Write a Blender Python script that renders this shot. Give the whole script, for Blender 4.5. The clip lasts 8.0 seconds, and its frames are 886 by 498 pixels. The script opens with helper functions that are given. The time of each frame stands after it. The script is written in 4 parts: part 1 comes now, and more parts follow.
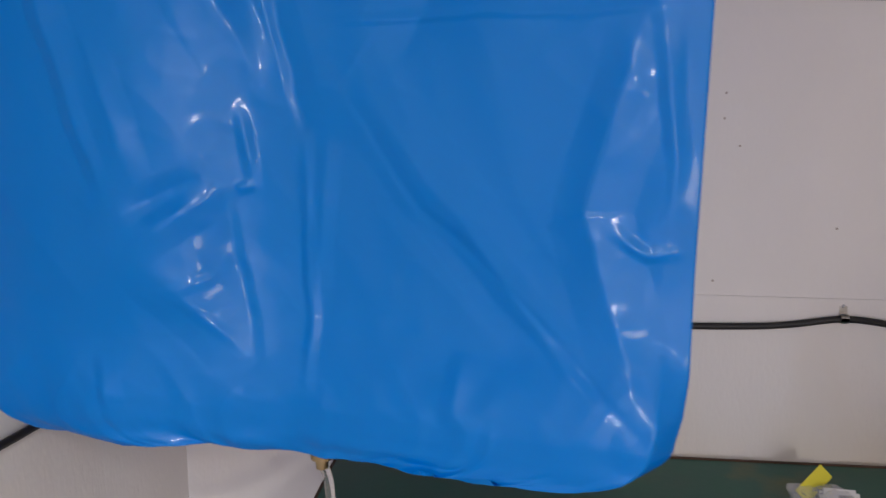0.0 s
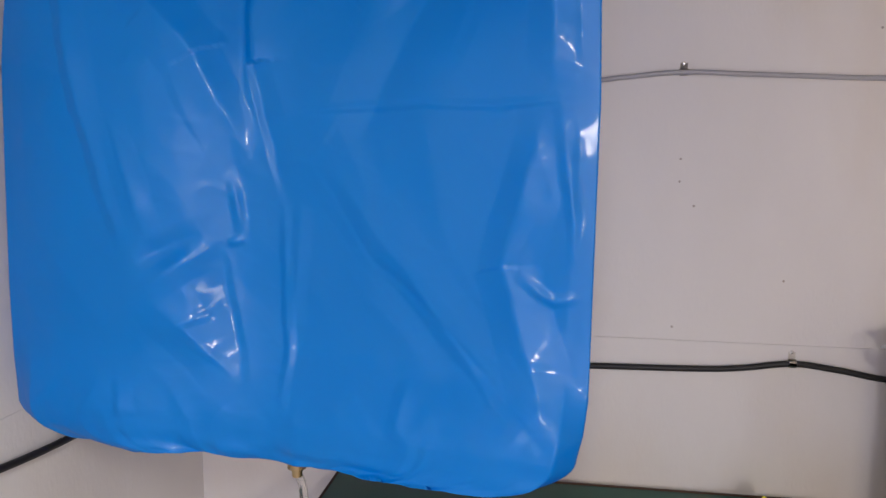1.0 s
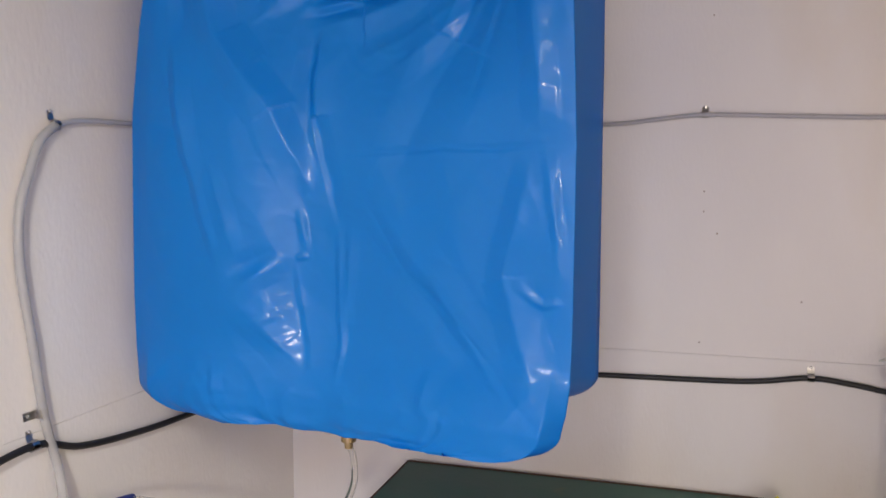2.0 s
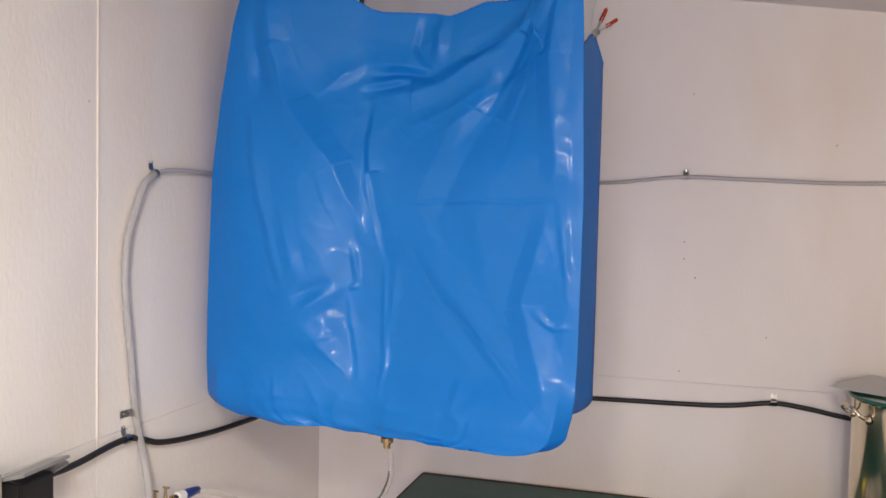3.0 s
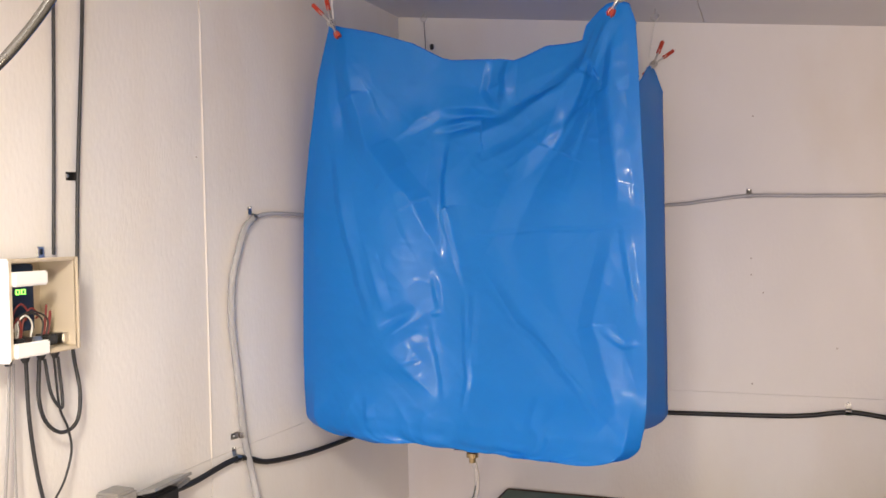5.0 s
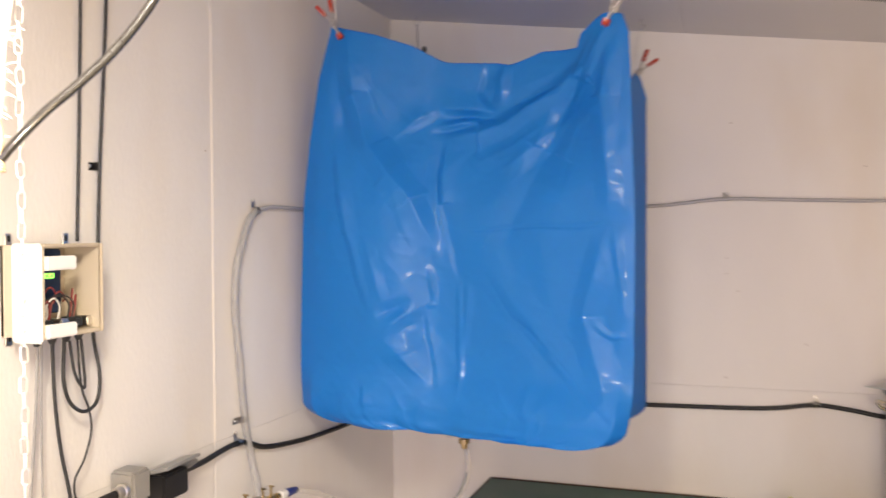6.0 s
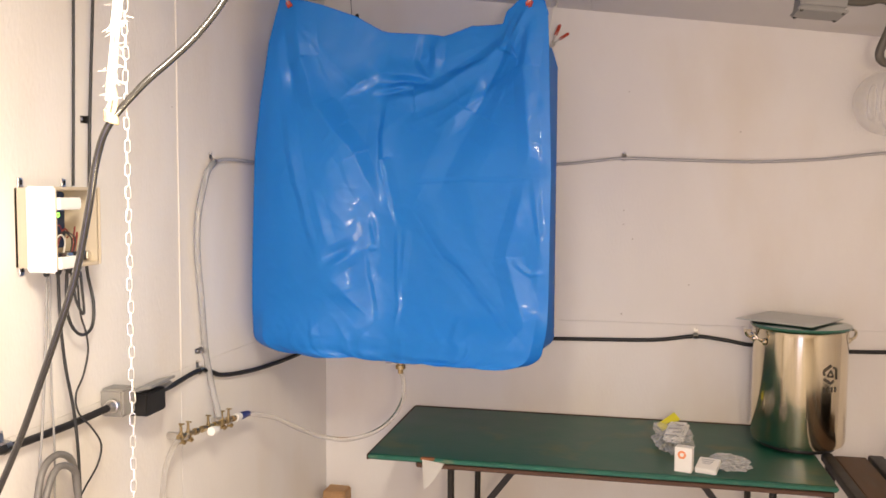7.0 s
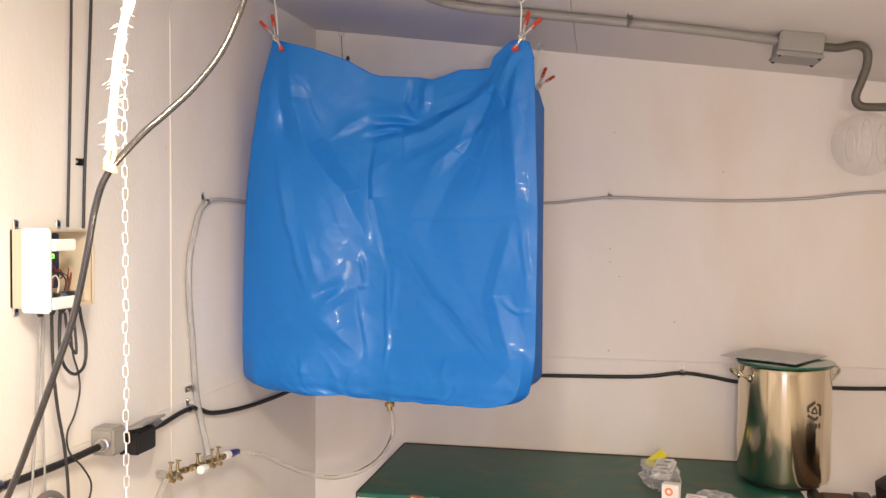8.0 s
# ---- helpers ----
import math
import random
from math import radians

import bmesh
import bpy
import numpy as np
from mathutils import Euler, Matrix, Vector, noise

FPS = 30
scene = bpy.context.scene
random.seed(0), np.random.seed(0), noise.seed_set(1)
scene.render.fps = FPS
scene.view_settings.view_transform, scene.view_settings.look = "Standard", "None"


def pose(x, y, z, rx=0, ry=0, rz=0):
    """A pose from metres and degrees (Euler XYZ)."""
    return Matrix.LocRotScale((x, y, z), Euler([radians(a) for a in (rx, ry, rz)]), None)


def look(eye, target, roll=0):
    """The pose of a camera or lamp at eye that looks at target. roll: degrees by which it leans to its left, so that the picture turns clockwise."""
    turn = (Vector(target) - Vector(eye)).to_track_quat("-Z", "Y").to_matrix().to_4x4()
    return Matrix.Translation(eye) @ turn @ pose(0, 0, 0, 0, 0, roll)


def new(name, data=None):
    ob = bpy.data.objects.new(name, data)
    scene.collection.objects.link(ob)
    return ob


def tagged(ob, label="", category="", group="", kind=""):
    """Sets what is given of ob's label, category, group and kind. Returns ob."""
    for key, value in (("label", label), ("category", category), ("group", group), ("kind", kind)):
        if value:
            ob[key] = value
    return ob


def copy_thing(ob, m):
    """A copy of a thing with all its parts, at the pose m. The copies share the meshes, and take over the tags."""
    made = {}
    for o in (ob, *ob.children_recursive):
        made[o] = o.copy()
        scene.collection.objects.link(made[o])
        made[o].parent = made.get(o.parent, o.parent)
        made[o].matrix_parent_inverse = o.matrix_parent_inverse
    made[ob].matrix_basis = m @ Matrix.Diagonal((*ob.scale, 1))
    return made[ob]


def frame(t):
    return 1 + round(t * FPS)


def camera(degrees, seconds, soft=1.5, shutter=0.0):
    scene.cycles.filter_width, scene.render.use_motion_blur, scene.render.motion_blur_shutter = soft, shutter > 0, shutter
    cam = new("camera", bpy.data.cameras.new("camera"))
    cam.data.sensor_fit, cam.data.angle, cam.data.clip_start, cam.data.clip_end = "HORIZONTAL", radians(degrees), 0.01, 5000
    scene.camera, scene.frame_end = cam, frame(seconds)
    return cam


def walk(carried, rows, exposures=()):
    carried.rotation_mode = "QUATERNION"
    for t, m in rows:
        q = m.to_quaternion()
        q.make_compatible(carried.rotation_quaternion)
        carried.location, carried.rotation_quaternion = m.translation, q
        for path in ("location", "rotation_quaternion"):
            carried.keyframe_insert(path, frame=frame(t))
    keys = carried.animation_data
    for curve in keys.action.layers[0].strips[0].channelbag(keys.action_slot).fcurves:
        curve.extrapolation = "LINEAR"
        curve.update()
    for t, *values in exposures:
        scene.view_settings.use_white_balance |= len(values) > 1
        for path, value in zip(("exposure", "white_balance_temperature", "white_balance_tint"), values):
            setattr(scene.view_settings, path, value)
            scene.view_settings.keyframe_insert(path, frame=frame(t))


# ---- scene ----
cam = camera(54.4, 8.0, soft=1.45, shutter=0.4)
PATH = [
    (0, (0.884, -1.961, 1.619), (0.692, -0.01, 1.221), 0.3),
    (0.5, (1.012, -2.12, 1.653), (0.733, -0.175, 1.276), 0.7),
    (1, (1.066, -2.186, 1.668), (0.759, -0.231, 1.375), 0.5),
    (1.5, (1.224, -2.339, 1.664), (0.702, -0.431, 1.369), -1.0),
    (2, (1.329, -2.476, 1.676), (0.738, -0.577, 1.465), -0.1),
    (2.2, (1.344, -2.549, 1.683), (0.739, -0.651, 1.5), 0.1),
    (3.3, (1.334, -2.972, 1.681), (0.788, -1.049, 1.624), 1.7),
    (3.5, (1.35, -3.006, 1.698), (0.769, -1.092, 1.677), 1.0),
    (4, (1.362, -3.08, 1.693), (0.784, -1.166, 1.695), 0.0),
    (4.5, (1.384, -3.082, 1.69), (0.716, -1.197, 1.667), -0.2),
    (4.7, (1.395, -3.055, 1.702), (0.685, -1.185, 1.673), -1.5),
    (5.8, (1.368, -3.092, 1.674), (0.592, -1.249, 1.613), 0.2),
    (6, (1.345, -3.188, 1.683), (0.699, -1.296, 1.641), -0.3),
    (6.2, (1.311, -3.319, 1.673), (0.766, -1.396, 1.606), -1.0),
    (6.5, (1.282, -3.467, 1.653), (0.818, -1.529, 1.488), 1.4),
    (7, (1.321, -3.556, 1.659), (0.906, -1.605, 1.523), 0.3),
    (7.5, (1.333, -3.589, 1.674), (0.938, -1.63, 1.596), 0.5),
    (8, (1.334, -3.596, 1.675), (0.94, -1.635, 1.619), 0.3),
]
walk(cam, [(t, look(eye, target, roll)) for t, eye, target, roll in PATH],
     [(0.0, -0.58, 5350, 10), (1.0, -0.38, 5450, 10), (2.0, -0.27, 5650, 10), (3.5, -0.08, 5900, 10), (4.5, -0.05, 6000, 10), (6.0, 0.0, 6350, 10), (8.0, 0.0, 6500, 10)])

# ---------------------------------------------------------------- light
world = bpy.data.worlds.new("world")
world.use_nodes = True
world.node_tree.nodes["Background"].inputs[0].default_value = (0.6, 0.7, 1.0, 1)
world.node_tree.nodes["Background"].inputs[1].default_value = 0.05
scene.world = world
scene.view_settings.exposure = 0.0


def area(name, m, sx, sy, watts, color):
    data = bpy.data.lights.new(name, "AREA")
    data.shape, data.size, data.size_y, data.energy, data.color = "RECTANGLE", sx, sy, watts, color
    ob = new(name, data)
    ob.matrix_world = m
    return ob


# the warm key lamp behind the camera, and an unseen side fill added to brighten low parts
for nm, at, watts, soft, tint in (("lamp_light", (1.50, -3.75, 1.66), 87, 0.08, (1.0, 0.84, 0.62)), ("side_fill_light", (1.90, -3.15, 1.25), 34, 0.12, (1.0, 0.79, 0.50))):
    ob = new(nm, bpy.data.lights.new(nm, "POINT"))
    ob.data.energy, ob.data.color, ob.data.shadow_soft_size = watts, tint, soft
    ob.location = at
# unseen cool panel, added to tint the shade and streak the pot
area("cool_fill_light", look((1.20, -4.44, 1.07), (1.2, 0, 1.07)), 0.85, 2.1, 25, (0.60, 0.60, 1.0))
# narrow fill added out of view to brighten the lower left wall
left_fill = area("left_fill_light", look((1.02, -2.95, 2.26), (0.02, -1.05, 0.45)), 0.20, 0.3, 9, (1.0, 0.88, 0.70))
left_fill.data.spread = radians(85)


# ---------------------------------------------------------------- materials
def mat(name, color, rough=0.5, metal=0.0, vary=0.08, scale=8.0, bump=0.0, bscale=60.0, stain=None, stain_scale=2.5,
        stain_at=(0.55, 0.75), coat=0.0, transmission=0.0, ior=1.45, random_tone=0.0, stretch=(1, 1, 1), alpha=1.0, subsurface=0.0):
    m = bpy.data.materials.new(name)
    m.use_nodes = True
    nt = m.node_tree
    b = nt.nodes["Principled BSDF"]
    b.inputs["Roughness"].default_value = rough
    b.inputs["Metallic"].default_value = metal
    b.inputs["Coat Weight"].default_value = coat
    b.inputs["Transmission Weight"].default_value = transmission
    b.inputs["IOR"].default_value = ior
    b.inputs["Alpha"].default_value = alpha
    b.inputs["Subsurface Weight"].default_value = subsurface
    co = nt.nodes.new("ShaderNodeTexCoord")
    mp = nt.nodes.new("ShaderNodeMapping")
    mp.inputs["Scale"].default_value = stretch
    nt.links.new(co.outputs["Object"], mp.inputs[0])
    n1 = nt.nodes.new("ShaderNodeTexNoise")
    n1.inputs["Scale"].default_value, n1.inputs["Detail"].default_value = scale, 6
    nt.links.new(mp.outputs[0], n1.inputs["Vector"])
    ramp = nt.nodes.new("ShaderNodeMix")
    ramp.data_type = "RGBA"
    lo = tuple(max(0, c * (1 - vary)) for c in color) + (1,)
    hi = tuple(min(1, c * (1 + vary)) for c in color) + (1,)
    ramp.inputs[6].default_value, ramp.inputs[7].default_value = lo, hi
    nt.links.new(n1.outputs[0], ramp.inputs[0])
    out = ramp.outputs[2]
    if stain:
        n2 = nt.nodes.new("ShaderNodeTexNoise")
        n2.inputs["Scale"].default_value, n2.inputs["Detail"].default_value = stain_scale, 5
        nt.links.new(mp.outputs[0], n2.inputs["Vector"])
        mr = nt.nodes.new("ShaderNodeMapRange")
        mr.inputs[1].default_value, mr.inputs[2].default_value = stain_at
        nt.links.new(n2.outputs[0], mr.inputs[0])
        mx = nt.nodes.new("ShaderNodeMix")
        mx.data_type = "RGBA"
        mx.inputs[7].default_value = stain + (1,)
        nt.links.new(mr.outputs[0], mx.inputs[0])
        nt.links.new(out, mx.inputs[6])
        out = mx.outputs[2]
    nt.links.new(out, b.inputs["Base Color"])
    mrr = nt.nodes.new("ShaderNodeMapRange")
    mrr.inputs[3].default_value, mrr.inputs[4].default_value = rough * 0.8, min(1, rough * 1.2)
    nt.links.new(n1.outputs[0], mrr.inputs[0])
    nt.links.new(mrr.outputs[0], b.inputs["Roughness"])
    if bump:
        n3 = nt.nodes.new("ShaderNodeTexNoise")
        n3.inputs["Scale"].default_value, n3.inputs["Detail"].default_value = bscale, 4
        nt.links.new(mp.outputs[0], n3.inputs["Vector"])
        bp = nt.nodes.new("ShaderNodeBump")
        bp.inputs["Strength"].default_value, bp.inputs["Distance"].default_value = bump, 0.002
        nt.links.new(n3.outputs[0], bp.inputs["Height"])
        nt.links.new(bp.outputs[0], b.inputs["Normal"])
    return m


WALL = mat("wall_paint", (0.76, 0.728, 0.69), 0.55, vary=0.055, scale=5, bump=0.42, bscale=110, stain=(0.66, 0.57, 0.45),
           stain_scale=1.9, stain_at=(0.50, 0.90), stretch=(1, 1, 0.45))
CEIL = mat("ceiling_paint", (0.68, 0.65, 0.63), 0.6, vary=0.04, scale=2.5, bump=0.2, bscale=70, stain=(0.55, 0.48, 0.40), stain_scale=1.3, stain_at=(0.6, 0.95))
FLOOR = mat("concrete", (0.46, 0.43, 0.39), 0.8, vary=0.2, scale=6, bump=0.4, bscale=80, stain=(0.16, 0.15, 0.14), stain_scale=2)
BLUE = mat("blue_vinyl", (0.017, 0.250, 0.76), 0.40, vary=0.06, scale=5, bump=0.06, bscale=70)
BLUE.node_tree.nodes["Principled BSDF"].inputs["Specular IOR Level"].default_value = 0.42
BLUE.node_tree.nodes["Principled BSDF"].inputs["Coat Weight"].default_value = 0.20
BLUE.node_tree.nodes["Principled BSDF"].inputs["Coat Roughness"].default_value = 0.09
# thin vinyl lets some light through
nt = BLUE.node_tree
tr = nt.nodes.new("ShaderNodeBsdfTranslucent")
tr.inputs["Color"].default_value = (0.03, 0.27, 0.86, 1)
mixer = nt.nodes.new("ShaderNodeMixShader")
mixer.inputs[0].default_value = 0.40
nt.links.new(nt.nodes["Principled BSDF"].outputs[0], mixer.inputs[1])
nt.links.new(tr.outputs[0], mixer.inputs[2])
nt.links.new(mixer.outputs[0], nt.nodes["Material Output"].inputs["Surface"])
GREEN = mat("green_table_paint", (0.006, 0.078, 0.048), 0.40, vary=0.25, scale=9, bump=0.15, bscale=50, stain=(0.09, 0.10, 0.03),
            stain_scale=6, stain_at=(0.58, 0.76))
GREEN_EDGE = mat("worn_green_edge", (0.018, 0.115, 0.08), 0.5, vary=0.3, scale=20, stain=(0.12, 0.16, 0.10), stain_scale=14, stain_at=(0.55, 0.75))
BROWN = mat("brown_board", (0.075, 0.036, 0.02), 0.6, vary=0.3, scale=14, bump=0.2, bscale=60, stretch=(1, 6, 6))
# dark colour for the unseen rear wall: less bounce, more contrast in the pot
CLOSING_BROWN = mat("brown_closing_wall", (0.24, 0.17, 0.11), 0.6, vary=0.2, scale=5, bump=0.2, bscale=40, stretch=(6, 6, 1))
PLANK = mat("old_brown_plank", (0.10, 0.055, 0.03), 0.6, vary=0.3, scale=10, bump=0.2, bscale=40, stretch=(6, 1, 6), stain=(0.08, 0.05, 0.03), stain_scale=4)
BLACK_METAL = mat("black_painted_steel", (0.025, 0.022, 0.02), 0.45, metal=0.3, vary=0.3, scale=25)
SLUNG = mat("glossy_dark_grey_sheath", (0.022, 0.020, 0.018), 0.26, vary=0.2, scale=30, coat=0.8)
RUBBER = mat("black_cable_sheath", (0.013, 0.012, 0.012), 0.5, vary=0.25, scale=30)
THINWIRE = mat("thin_black_wire", (0.03, 0.03, 0.03), 0.45, vary=0.2, scale=30)
GREYWIRE = mat("grey_cable_sheath", (0.30, 0.29, 0.28), 0.45, vary=0.15, scale=30)
DARKHOSE = mat("dark_grey_hose", (0.16, 0.15, 0.14), 0.4, vary=0.2, scale=30)
GREYPIPE = mat("grey_pvc_conduit", (0.25, 0.245, 0.235), 0.45, vary=0.1, scale=20, stain=(0.28, 0.26, 0.23), stain_scale=9)
FLEX = mat("dark_flexible_conduit", (0.10, 0.09, 0.075), 0.5, vary=0.2, scale=30)
HOSE = mat("cloudy_clear_hose", (0.62, 0.61, 0.60), 0.18, vary=0.04, scale=20, transmission=0.55, ior=1.3)
HOSEGREY = mat("grey_poly_tube", (0.40, 0.39, 0.40), 0.35, vary=0.08, scale=20)
CLEARTUBE = mat("clear_vinyl_tube", (0.88, 0.87, 0.84), 0.08, vary=0.03, scale=20, transmission=0.92, ior=1.22)
STEEL = mat("polished_stainless", (0.74, 0.66, 0.50), 0.10, metal=1.0, vary=0.06, scale=4, stretch=(1, 1, 0.2))
STEEL.node_tree.nodes["Principled BSDF"].inputs["Anisotropic"].default_value = 1.0
STEEL.node_tree.nodes["Principled BSDF"].inputs["Anisotropic Rotation"].default_value = 0.25
tg = STEEL.node_tree.nodes.new("ShaderNodeTangent")
tg.direction_type, tg.axis = "RADIAL", "Z"
STEEL.node_tree.links.new(tg.outputs[0], STEEL.node_tree.nodes["Principled BSDF"].inputs["Tangent"])
ZINC = mat("zinc_plated_steel", (0.62, 0.60, 0.57), 0.3, metal=1.0, vary=0.1, scale=40)
CHAIN = mat("galvanised_chain", (0.72, 0.70, 0.67), 0.34, metal=0.75, vary=0.08, scale=60)
BRASS = mat("dull_brass", (0.44, 0.34, 0.18), 0.28, metal=1.0, vary=0.2, scale=40)
RED = mat("red_vinyl_grip", (0.46, 0.05, 0.02), 0.4, vary=0.12, scale=40)
CORD = mat("white_cord", (0.72, 0.70, 0.66), 0.8, vary=0.1, scale=80)
ROPE = mat("white_fibre_rope", (0.82, 0.78, 0.70), 0.85, vary=0.1, scale=80, bump=0.5, bscale=200)
KNOT = mat("tan_twine", (0.58, 0.44, 0.27), 0.85, vary=0.2, scale=80)
BEIGE = mat("beige_enclosure_plastic", (0.56, 0.48, 0.36), 0.4, vary=0.04, scale=12)
WHITE = mat("white_plastic", (0.82, 0.81, 0.78), 0.4, vary=0.03, scale=16)
PCB = mat("dark_blue_controller", (0.012, 0.022, 0.05), 0.35, vary=0.3, scale=30)
REDWIRE = mat("red_wire", (0.20, 0.03, 0.025), 0.45)
ORANGE = mat("orange_print", (0.75, 0.26, 0.10), 0.5)
PAPER = mat("white_paper", (0.78, 0.76, 0.72), 0.8, vary=0.04, scale=20)
PRINT = mat("grey_print", (0.30, 0.30, 0.30), 0.7)
YELLOW = mat("yellow_label", (0.72, 0.66, 0.04), 0.45, vary=0.05, scale=30)
POLYBAG = mat("clear_polythene", (0.78, 0.78, 0.78), 0.10, vary=0.05, scale=40, bump=0.8, bscale=60, coat=0.6, alpha=0.34)
GLASSLID = mat("frosted_plastic_sheet", (0.46, 0.47, 0.44), 0.3, vary=0.05, scale=12)
GREENGLASS = mat("green_glass_edge", (0.03, 0.12, 0.08), 0.12, vary=0.1, scale=10, coat=0.5)
GLOBE = mat("clear_globe_glass", (0.72, 0.70, 0.68), 0.08, vary=0.04, scale=8, alpha=0.22, coat=0.6)
WOOD = mat("raw_wood", (0.42, 0.25, 0.12), 0.65, vary=0.2, scale=12, bump=0.2, bscale=50, stretch=(5, 5, 1))
EMBLEM = mat("dark_etched_print", (0.10, 0.085, 0.065), 0.3, metal=0.6)
RUST = mat("rusty_brown_patch", (0.25, 0.10, 0.04), 0.7, vary=0.3, scale=30)
BLUEFIT = mat("blue_hose_fitting", (0.02, 0.04, 0.22), 0.35)
NAIL = mat("rusty_nail_head", (0.46, 0.40, 0.35), 0.6)
LED = bpy.data.materials.new("green_led_digits")
LED.use_nodes = True
LED.node_tree.nodes["Principled BSDF"].inputs["Base Color"].default_value = (0.1, 0.5, 0.05, 1)
LED.node_tree.nodes["Principled BSDF"].inputs["Emission Color"].default_value = (0.35, 1.0, 0.10, 1)
LED.node_tree.nodes["Principled BSDF"].inputs["Emission Strength"].default_value = 3.0


# ---------------------------------------------------------------- mesh helpers
def mesh_of(name, bm, material, smooth=False, angle=None):
    bmesh.ops.recalc_face_normals(bm, faces=bm.faces)
    me = bpy.data.meshes.new(name)
    bm.to_mesh(me)
    bm.free()
    for m in (material if isinstance(material, (list, tuple)) else (material,)):
        me.materials.append(m)
    if smooth:
        for p in me.polygons:
            p.use_smooth = True
    if angle:
        me.set_sharp_from_angle(angle=radians(angle))
    return me


def part(name, bm, material, parent=None, label="", smooth=True, angle=40):
    ob = new(name, mesh_of(name, bm, material, smooth, angle))
    if parent is not None:
        ob.parent = parent
    if label:
        ob["label"] = label
    return ob


def thing(name, at=(0, 0, 0), label="", category="", group="", kind=""):
    ob = new(name)
    ob.empty_display_size = 0.05
    ob.matrix_world = Matrix.Translation(at)
    return tagged(ob, label, category, group, kind)


def box(bm, center, size, bevel=0.0, m=None, segs=2):
    mm = Matrix.Translation(center) @ Matrix.Diagonal((*size, 1))
    if m is not None:
        mm = m @ mm
    r = bmesh.ops.create_cube(bm, size=1.0, matrix=mm)
    if bevel:
        es = list({e for v in r["verts"] for e in v.link_edges})
        bmesh.ops.bevel(bm, geom=es, offset=bevel, segments=segs, affect="EDGES", clamp_overlap=True)
    return bm


def boxed(center, size, bevel=0.0, m=None):
    return box(bmesh.new(), center, size, bevel, m)


def spline(pts, step=8):
    """Points of a Catmull-Rom curve through pts."""
    p = [Vector(q) for q in pts]
    p = [p[0] * 2 - p[1]] + p + [p[-1] * 2 - p[-2]]
    out = []
    for i in range(1, len(p) - 2):
        a, b, c, d = p[i - 1:i + 3]
        for k in range(step):
            t = k / step
            out.append(0.5 * (2 * b + (c - a) * t + (2 * a - 5 * b + 4 * c - d) * t * t + (3 * b - a - 3 * c + d) * t ** 3))
    out.append(p[-2])
    return out


def tube(bm, pts, r, sides=10, step=8, rfun=None):
    """A round tube with closed ends along a smooth curve."""
    c = spline(pts, step) if step else [Vector(q) for q in pts]
    tangent = (c[1] - c[0]).normalized()
    side = tangent.orthogonal().normalized()
    rings = []
    for i, p in enumerate(c):
        tn = (c[min(i + 1, len(c) - 1)] - c[max(i - 1, 0)]).normalized()
        side = (side - tn * side.dot(tn)).normalized()
        up = tn.cross(side)
        rr = r if rfun is None else r * rfun(i / (len(c) - 1))
        rings.append([bm.verts.new(p + rr * (math.cos(a) * side + math.sin(a) * up)) for a in (2 * math.pi * k / sides for k in range(sides))])
    for a, b in zip(rings, rings[1:]):
        for k in range(sides):
            bm.faces.new((a[k], a[(k + 1) % sides], b[(k + 1) % sides], b[k]))
    bm.faces.new(rings[0][::-1])
    bm.faces.new(rings[-1])
    return bm


def tubed(pts, r, sides=10, step=8, rfun=None):
    return tube(bmesh.new(), pts, r, sides, step, rfun)


def lathe(bm, profile, n=32, at=(0, 0, 0), m=None):
    """A turned shape about the local z axis from (radius, height) pairs."""
    m = (m or Matrix()) @ Matrix.Translation(at)
    rings = []
    for r, z in profile:
        if r < 1e-6:
            rings.append([bm.verts.new(m @ Vector((0, 0, z)))])
        else:
            rings.append([bm.verts.new(m @ Vector((r * math.cos(2 * math.pi * k / n), r * math.sin(2 * math.pi * k / n), z))) for k in range(n)])
    for a, b in zip(rings, rings[1:]):
        for k in range(n):
            q = [a[k % len(a)], a[(k + 1) % len(a)], b[(k + 1) % len(b)], b[k % len(b)]]
            q = list(dict.fromkeys(q))
            if len(q) > 2:
                bm.faces.new(q)
    return bm


def lathed(profile, n=32, at=(0, 0, 0), m=None):
    return lathe(bmesh.new(), profile, n, at, m)


def ring(bm, center, axis, R, r, n=16, sides=8, arc=1.0):
    """A ring, or an arc of one, of round bar."""
    ax = Vector(axis).normalized()
    u = ax.orthogonal().normalized()
    v = ax.cross(u)
    pts = [Vector(center) + R * (math.cos(2 * math.pi * arc * k / n) * u + math.sin(2 * math.pi * arc * k / n) * v) for k in range(n + 1)]
    return tube(bm, pts, r, sides, 0)


# ---------------------------------------------------------------- the room
LW_X, SEAM_Y = 0.042, -1.18       # the panel in the corner leans in a little


def wall_x(y):
    return 0.0 if y < SEAM_Y else LW_X * (y - SEAM_Y) / -SEAM_Y


def ceil_z(x):
    return 2.527 - 0.1265 * x


def slab(pts, normal, thick):
    """A slab from the corners of its inner face, thickened away along -normal."""
    bm = bmesh.new()
    a = [bm.verts.new(p) for p in pts]
    b = [bm.verts.new(Vector(p) - Vector(normal) * thick) for p in pts]
    bm.faces.new(a)
    bm.faces.new(b[::-1])
    for i in range(len(a)):
        j = (i + 1) % len(a)
        bm.faces.new((a[i], b[i], b[j], a[j]))
    return bm


